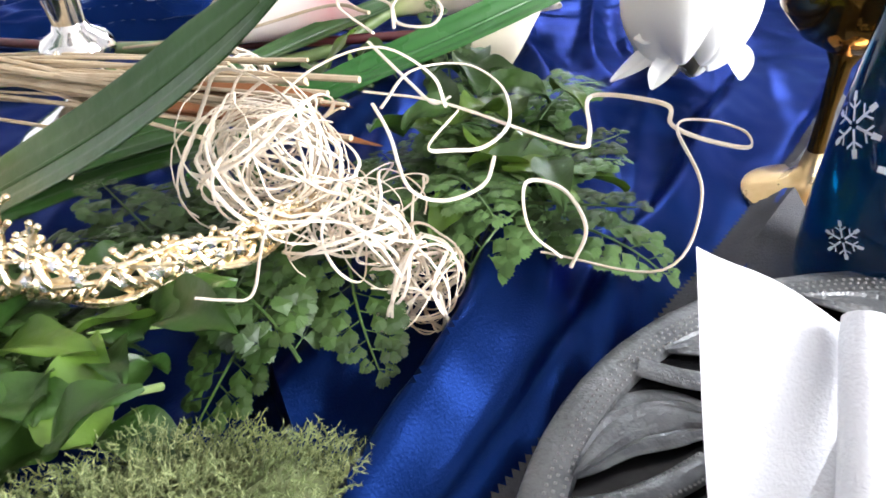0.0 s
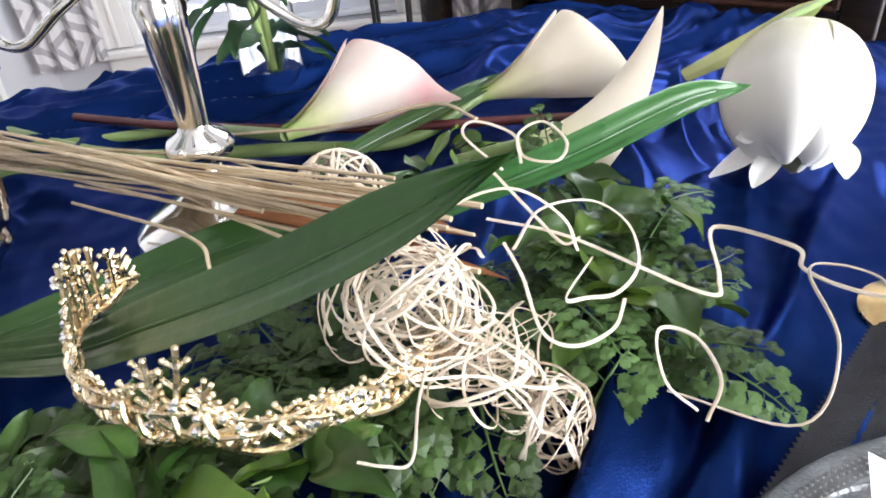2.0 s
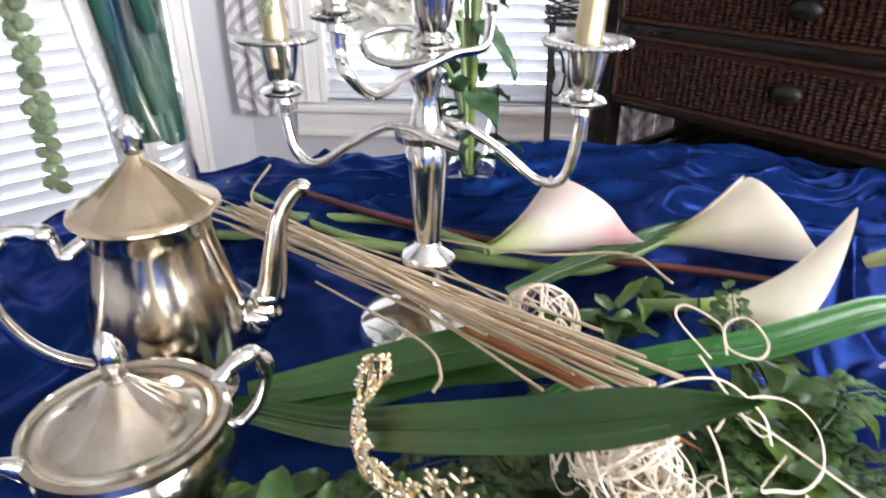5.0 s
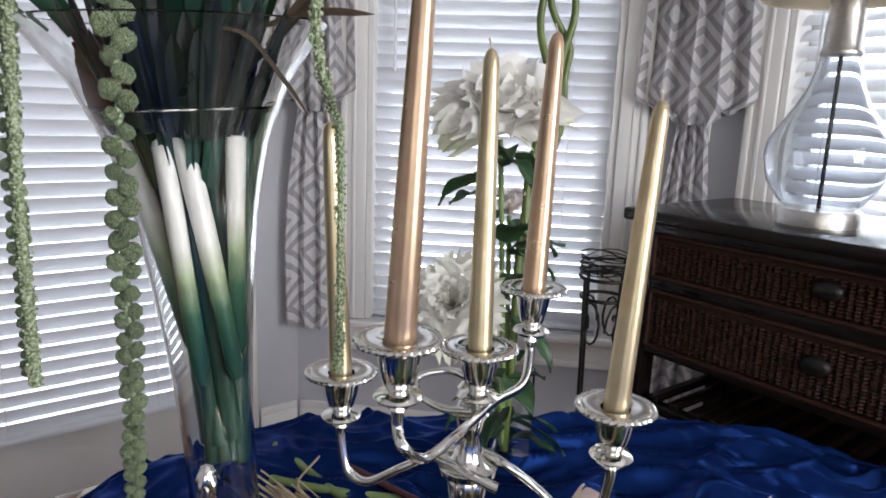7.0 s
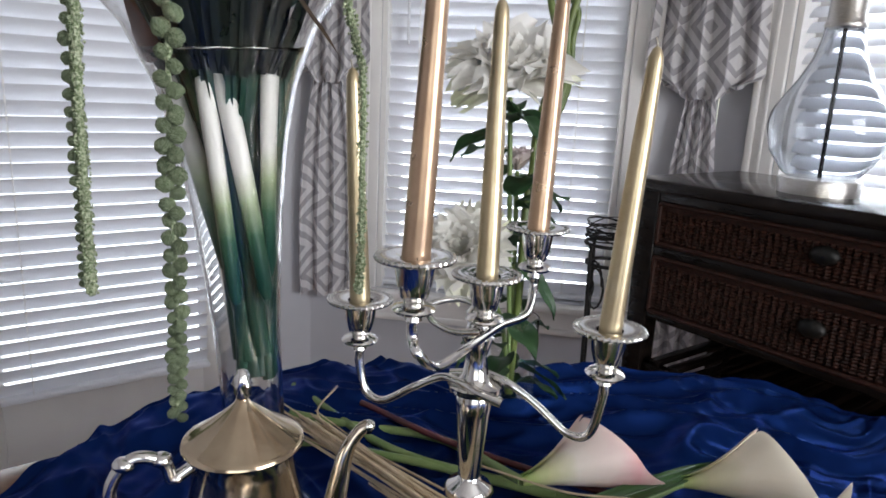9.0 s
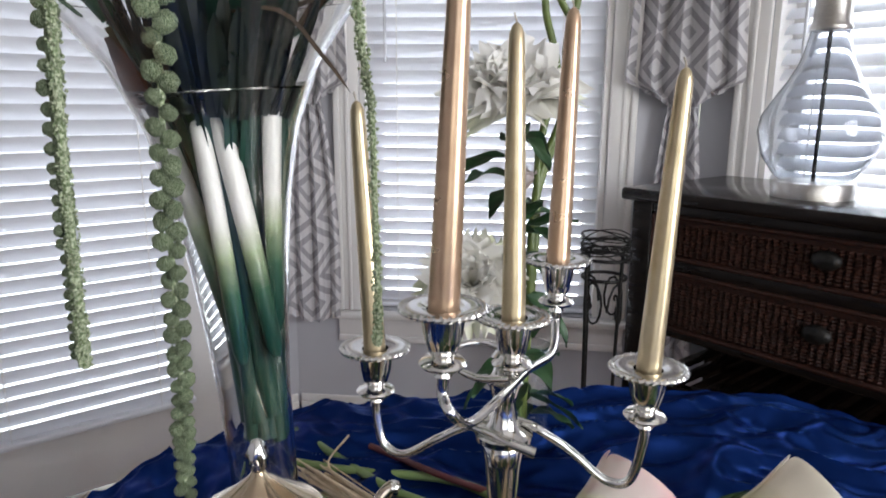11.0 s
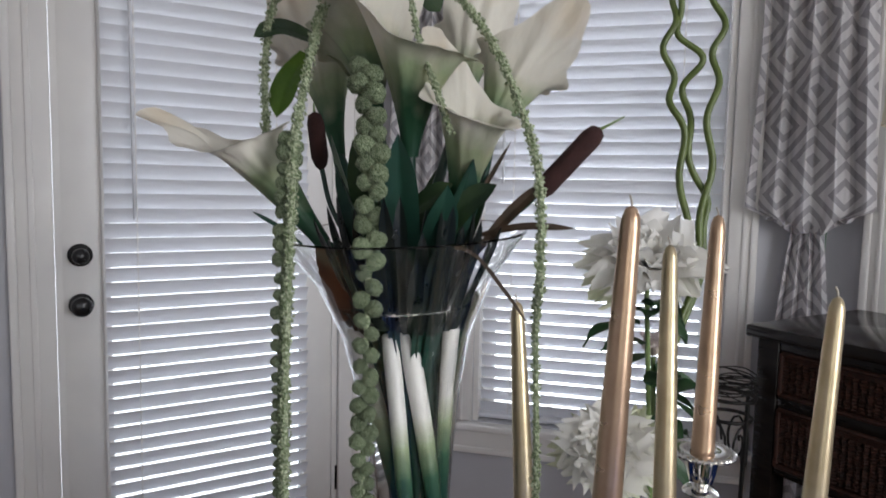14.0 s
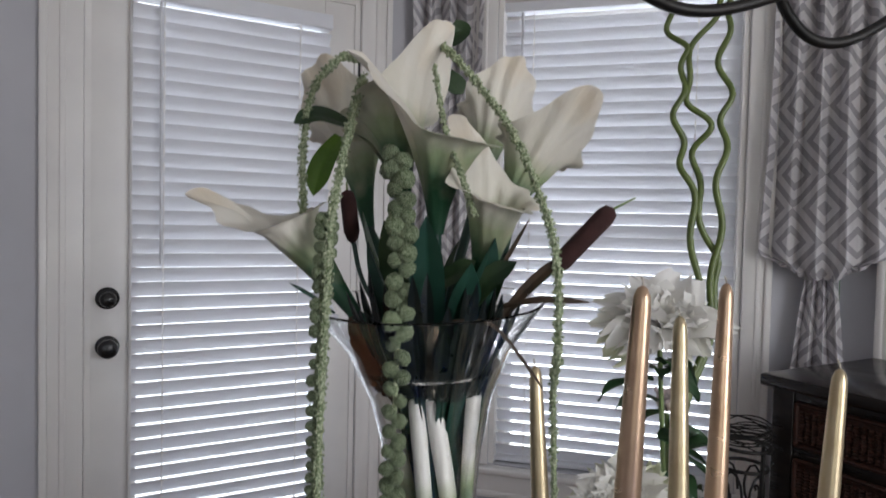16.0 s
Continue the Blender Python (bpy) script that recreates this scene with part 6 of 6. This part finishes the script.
# hanging amaranthus
AMAR = mat("amaranthus", (0.13, 0.18, 0.08), (0.44, 0.48, 0.33), scale=420, rough=0.95, bump=1.0, bscale=420, rnd=0.15, spread=(0.4, 0.6))
AMARBEAD = mat("amaranthus_bead", (0.055, 0.09, 0.03), (0.36, 0.42, 0.27), scale=11, rough=0.95, bump=1.0, bscale=16, rnd=0.2, spread=(0.45, 0.58))
bead_mesh = []
for s in range(3):
    bm = bmesh.new()
    bmesh.ops.create_icosphere(bm, subdivisions=3, radius=1)
    for v in bm.verts:
        v.co *= 1 + 0.14 * noise.noise(v.co * 6 + Vector((s * 9, 0, 0))) + 0.16 * noise.noise(v.co * 14)
    me = bpy.data.meshes.new("bead")
    bm.to_mesh(me)
    bm.free()
    me.materials.append(AMARBEAD)
    bead_mesh.append(me)


def beaded(pts, r0, r1, seed):
    """A hanging tail of paired fuzzy beads."""
    ob = thing("amaranthus_tail", "pale green beaded amaranthus tail hanging from the bouquet", "hanging flower", group="hanging amaranthus")
    rg = random.Random(seed)
    cv = spline(pts, 40)
    part("cord", Geo().tube(cv[::6], 0.0022, 7), AMAR, ob)
    run, nxt, k = 0.0, 0.0, 0
    tot = sum((cv[i + 1] - cv[i]).length for i in range(len(cv) - 1))
    for i in range(len(cv) - 1):
        run += (cv[i + 1] - cv[i]).length
        if run >= nxt:
            f = run / tot
            r = (r0 + (r1 - r0) * f) * rg.uniform(0.85, 1.1)
            b = new("bead", bead_mesh[k % 3])
            b.parent = ob
            sgn = 1 if k % 2 else -1
            off = Vector((sgn * r * 0.62, rg.uniform(-0.3, 0.3) * r, rg.uniform(-0.2, 0.2) * r))
            b.matrix_basis = Matrix.Translation(cv[i] + off) @ Euler((rg.uniform(0, 6), rg.uniform(0, 6), 0)).to_matrix().to_4x4() @ Matrix.Diagonal((r, r, r * 0.85, 1))
            nxt = run + r * 0.82
            k += 1
    return ob


def furry(pts, r, seed, n):
    """A hanging tail thick with tiny flowers."""
    ob = thing("amaranthus_tail", "thin pale green flowering amaranthus tail hanging from the bouquet", "hanging flower", group="hanging amaranthus")
    rg = random.Random(seed)
    cv = spline(pts, 30)
    part("cord", Geo().tube(cv[::4], r * 0.6, 7), AMAR, ob)
    g = Geo()
    for k in range(n):
        i = rg.randrange(len(cv) - 1)
        d = Vector((rg.gauss(0, 1), rg.gauss(0, 1), rg.gauss(0, 1))).normalized()
        c = cv[i] + d * r * rg.uniform(0.6, 1.05)
        s = rg.uniform(0.0011, 0.0019)
        g.add([c + Vector(o) * s for o in ((1, 0, 0), (0, 1, 0), (-1, 0, 0), (0, -1, 0), (0, 0, 1), (0, 0, -1))], [(0, 1, 4), (1, 2, 4), (2, 3, 4), (3, 0, 4), (1, 0, 5), (2, 1, 5), (3, 2, 5), (0, 3, 5)])
    tagged(part("flower_coat", g, AMAR, ob, smooth=False), kind="stuff")


beaded([(-0.090, 0.657, 1.459), (-0.081, 0.650, 1.383), (-0.086, 0.652, 1.20), (-0.088, 0.654, 1.05), (-0.092, 0.656, 0.938)], 0.0095, 0.0055, 1)
h1 = [(-0.138, 0.715, 1.541), (-0.138, 0.671, 1.481), (-0.146, 0.651, 1.401), (-0.145, 0.638, 1.333), (-0.150, 0.638, 1.20), (-0.151, 0.639, 1.10), (-0.152, 0.639, 1.056)]
beaded([Vector(p) + Vector((-0.006, 0.004, 0)) for p in h1[2:]], 0.0070, 0.0038, 2)
furry(h1, 0.0052, 3, 1600)
furry([(-0.147, 0.735, 1.563), (-0.164, 0.722, 1.561), (-0.186, 0.706, 1.526), (-0.192, 0.698, 1.471), (-0.190, 0.695, 1.412), (-0.190, 0.693, 1.363)], 0.0048, 4, 700)
furry([(-0.078, 0.767, 1.591), (-0.039, 0.710, 1.548), (0.007, 0.674, 1.488), (0.035, 0.656, 1.431), (0.053, 0.645, 1.371), (0.056, 0.637, 1.297), (0.054, 0.730, 1.240), (0.057, 0.717, 1.152), (0.059, 0.707, 1.082), (0.058, 0.702, 1.050)], 0.0045, 5, 1600)
furry([(-0.062, 0.686, 1.542), (-0.047, 0.665, 1.482), (-0.030, 0.661, 1.438), (-0.018, 0.656, 1.405)], 0.0028, 6, 350)

# ---- peony arrangement ----
PEONY = ramp_mat("peony_white", [(0.0, (0.7, 0.72, 0.5)), (0.35, (0.82, 0.8, 0.74)), (1.0, (0.84, 0.83, 0.82))], 0.1, 0.6, 0.3)
PINKBUD = ramp_mat("peony_pink", [(0.0, (0.75, 0.7, 0.62)), (0.6, (0.82, 0.72, 0.72)), (1.0, (0.8, 0.5, 0.56))], 0.06, 0.6, 0.3)
GX, GY = 0.235, 1.085
gv = thing("cylinder_vase", "clear glass cylinder vase at the back of the table", "vase", pose(GX, GY, TZ + 0.012))
gvb = part("vase_body", Geo().lathe([(0.0, 0), (0.036, 0.0), (0.038, 0.004), (0.038, 0.14), (0.036, 0.14), (0.0355, 0.008), (0, 0.008)], 40), CLEAR, gv)
gvb.visible_shadow = False


def peony(c, R, seed, label, facing=(0, -0.5, 0.8), material=None, rings=((0.18, 9, 0.62), (0.40, 13, 0.78), (0.62, 14, 0.92), (0.85, 13, 1.0), (1.1, 12, 1.0))):
    m = axis_pose(Vector(c) - Vector(facing).normalized() * R * 0.45, c, (1, 0, 0.1))
    ob = thing("peony", label, "flower", m, group="artificial peonies")
    rg = random.Random(seed)
    for open_, n, len_ in rings:
        for k in range(n):
            a0 = 6.283 * (k + rg.uniform(-0.3, 0.3)) / n + open_
            op = open_ * rg.uniform(0.7, 1.2)
            L = R * 1.05 * len_ * rg.uniform(0.78, 1.12)
            W = R * 0.40 * (0.6 + 0.5 * len_) * rg.uniform(0.8, 1.15)
            ph = rg.uniform(0, 6)
            def petal(u, v, a0=a0, op=op, L=L, W=W, ph=ph):
                s = (u - 0.5) * 2
                w = W * math.sin(math.pi * (0.10 + 0.74 * v)) ** 0.8
                bend = op * (0.4 + 0.9 * v)
                r = L * v * math.sin(bend)
                z = L * v * math.cos(bend) + 0.06 * R * math.sin(5 * s + ph) * v ** 2 + 0.16 * W * s * s
                fr = 1 + (0.10 * math.sin(9 * s + ph) + 0.06 * math.sin(17 * s)) * v ** 3
                return (r * fr * math.cos(a0) - s * w * math.sin(a0), r * fr * math.sin(a0) + s * w * math.cos(a0), z)
            part("petal", Geo().grid(petal, 14, 8), material or PEONY, ob)
    return ob


peony((0.205, 1.050, 1.275), 0.086, 1, "full white artificial peony in bloom, ruffled petals")
peony((0.150, 0.975, 1.035), 0.066, 2, "full white artificial peony in bloom low in the arrangement", (-0.2, -0.7, 0.5))
peony((0.224, 1.107, 1.142), 0.036, 3, "half-open pink and white artificial peony bud", (0, -0.2, 1), PINKBUD, ((0.2, 6, 0.8), (0.4, 6, 1.0)))
PEONYLEAF = mat("peony_leaf", (0.02, 0.055, 0.022), (0.035, 0.085, 0.03), scale=30, rough=0.45, bump=0.2, trans=0.15, isl=0.2)
rng = random.Random(8)
pst = thing("peony_greenery", "dark green peony stems and leaves in the cylinder vase", "foliage")
for e in ((0.205, 1.065, 1.23), (0.155, 0.99, 1.01), (0.225, 1.106, 1.125)):
    part("stem", Geo().tube(spline([(GX, GY, TZ + 0.03), (GX + (e[0] - GX) * 0.3, GY + (e[1] - GY) * 0.2, TZ + 0.16), e], 8), 0.0035, 8), STEM, pst)
for k in range(34):
    z = rng.uniform(0.86, 1.22) if k > 10 else rng.uniform(0.80, 0.95)
    a = rng.uniform(0, 6.283)
    f = (z - 0.8) / 0.45
    p = (GX + (0.205 - GX) * f + 0.012 * math.cos(a), GY + (1.065 - GY) * f + 0.012 * math.sin(a), z)
    broad_leaf(pst, p, a, rng.uniform(-0.4, 0.6), rng.uniform(0.06, 0.105), rng.uniform(0.014, 0.022), PEONYLEAF, rng, 0.25, rng.uniform(0.3, 1.2))
WILLOW = mat("curly_willow", (0.07, 0.1, 0.02), (0.11, 0.15, 0.035), scale=40, rough=0.4, bump=0.2)
for pts in ([(0.267, 1.131, 1.301), (0.254, 1.136, 1.445), (0.239, 1.148, 1.522), (0.231, 1.140, 1.589), (0.242, 1.145, 1.657), (0.221, 1.154, 1.706), (0.215, 1.147, 1.776), (0.236, 1.153, 1.836)], [(0.300, 1.146, 1.292), (0.283, 1.148, 1.386), (0.262, 1.160, 1.493), (0.276, 1.156, 1.562), (0.240, 1.143, 1.619), (0.271, 1.152, 1.709), (0.304, 1.170, 1.764), (0.278, 1.160, 1.837)], [(0.289, 1.134, 1.285), (0.296, 1.142, 1.429), (0.300, 1.148, 1.531), (0.307, 1.163, 1.605), (0.296, 1.155, 1.684), (0.314, 1.162, 1.761), (0.299, 1.163, 1.846)]):
    full = [(GX, GY, TZ + 0.03), (GX + 0.01, GY + 0.005, 1.1)] + pts
    cvw = spline(full, 9)
    cvw = [p + Vector((0.0075 * math.sin(i * 0.62 + full[2][0] * 60), 0.004 * math.cos(i * 0.5), 0)) * min(1, i / 20) for i, p in enumerate(cvw)]
    solid("willow_twig", Geo().tube(cvw, [0.0058 - 0.002 * min(1, i / 90) for i in range(len(full) * 9 - 8)], 9), WILLOW, "twisting green curly willow twig in the arrangement", "twig", "curly willow twigs")

# ---- plant stand, chandelier, shade print ----
SX, SY, SZ = 0.515, 1.745, 0.89
ps = thing("plant_stand", "black wrought iron plant stand with scrolled legs", "plant stand", pose(SX, SY, 0))
for z, r in ((SZ, 0.058), (SZ - 0.05, 0.052), (0.25, 0.058)):
    part("ring", Geo().tube([(r * math.cos(6.2832 * k / 36), r * math.sin(6.2832 * k / 36), z) for k in range(36)], 0.0045, 8, close=True), IRON, ps)
for k in range(4):
    a = 0.5 + 1.5708 * k
    part("leg", Geo().tube(spline([(0.058 * math.cos(a), 0.058 * math.sin(a), SZ), (0.05 * math.cos(a), 0.05 * math.sin(a), 0.5), (0.06 * math.cos(a), 0.06 * math.sin(a), 0.15), (0.085 * math.cos(a), 0.085 * math.sin(a), 0.0)], 8), 0.0045, 8), IRON, ps)
    part("scroll", Geo().tube([((0.052 - 0.004 * t / 6) * math.cos(a + 0.2 + 0.04 * t * math.cos(t * 0.5)), 0.052 * math.sin(a + 0.2 + 0.04 * t * math.cos(t * 0.5)), SZ - 0.12 + 0.004 * t * math.sin(t * 0.5)) for t in range(20)], 0.003, 6), IRON, ps)
wn_ = thing("wire_nest", "black tangled wire basket on the plant stand", "basket", pose(SX, SY, SZ + 0.03))
rng = random.Random(14)
for k in range(12):
    ph, tl = rng.uniform(0, 6), rng.uniform(-0.3, 0.3)
    part("wire", Geo().tube([(0.058 * rng.uniform(0.92, 1.05) * math.cos(6.2832 * i / 24), 0.058 * rng.uniform(0.92, 1.05) * math.sin(6.2832 * i / 24), 0.025 * math.sin(6.2832 * i / 24 + ph) * tl * 3 + (k - 6) * 0.004) for i in range(24)], 0.0016, 5, close=True), IRON, wn_)

HUB = Vector((0.435, 1.138, 1.926))
cd = thing("chandelier", "black wrought iron chandelier with curved arms over the table", "chandelier")
for pts in ([HUB + Vector((0, 0, -0.02)), (0.132, 0.933, 1.805), (0.108, 0.906, 1.746), (0.128, 0.906, 1.697), (0.173, 0.912, 1.666), (0.228, 0.930, 1.662), (0.297, 0.952, 1.681), (0.365, 0.985, 1.716), (0.437, 1.040, 1.780), HUB + Vector((0, 0, 0.02))], [HUB + Vector((0, 0, -0.01)), (0.345, 1.067, 1.800), (0.339, 1.042, 1.718), (0.372, 1.044, 1.665), (0.413, 1.050, 1.652), (0.461, 1.059, 1.670), (0.520, 1.080, 1.717), (0.554, 1.099, 1.790)]):
    part("arm", Geo().tube(spline(pts, 10), 0.0075, 10), IRON, cd)
part("column", Geo().tube([HUB - Vector((0, 0, 0.05)), HUB + Vector((0, 0, 0.35))], 0.012, 14), IRON, cd)
part("rod", Geo().tube([HUB + Vector((0, 0, 0.34)), (HUB.x, HUB.y, TOP)], 0.006, 10), IRON, cd)
part("canopy", Geo().lathe([(0.06, TOP - 0.001), (0.055, TOP - 0.02), (0.02, TOP - 0.03)], 32, Matrix.Translation((HUB.x, HUB.y, 0))), IRON, cd)

PRINTBROWN = mat("shade_print", (0.12, 0.08, 0.06), (0.2, 0.14, 0.1), scale=60, rough=0.9)
shade = [o for o in lamp.children if o.name.startswith("shade")][0]
rng = random.Random(6)
for k in range(12):
    a0 = 6.2832 * k / 12 + rng.uniform(-0.1, 0.1)
    z0 = rng.uniform(0.50, 0.62)
    g = Geo()
    rad = lambda z: 0.1685 - 0.02 * (z - 0.47) / 0.25
    P = lambda x, z: Vector((rad(z) * math.cos(a0 + x / 0.16), rad(z) * math.sin(a0 + x / 0.16), z))
    for j in range(5):
        s = 1 if j % 2 else -1
        zb = z0 + 0.016 * j
        g.add([P(0, zb), P(s * 0.010, zb + 0.008), P(s * 0.020, zb + 0.026), P(s * 0.006, zb + 0.018)], [(0, 1, 2, 3)])
    g.add([P(-0.001, z0 - 0.02), P(0.001, z0 - 0.02), P(0.001, z0 + 0.09), P(-0.001, z0 + 0.09)], [(0, 1, 2, 3)])
    part("leaf_print", g, PRINTBROWN, shade, "brown printed leaf sprig", smooth=False)

# ---- floor planks ----
pk = {}
rng = random.Random(2)
for i in range(37):
    x = -2.0 + i * 0.1205
    xm = x + 0.06
    top = min(2.66 + 0.793 * (xm + 0.46), 2.66 - 0.116 * (xm + 0.46), 2.49 - 1.262 * (xm - 1.03))
    y = -2.66
    while y < top - 0.02:
        L = round(min(rng.choice((0.7, 0.95, 1.2)), top - y), 2)
        if L not in pk:
            pk[L] = mesh_of("plank", Geo().box(0, 0.118, 0, L - 0.002, -0.0118, 0.0, 0.002), FLOOR)
        o = new("plank", pk[L])
        o.parent = floor
        o.matrix_basis = pose(x, y, 0)
        y += max(L, 0.05)
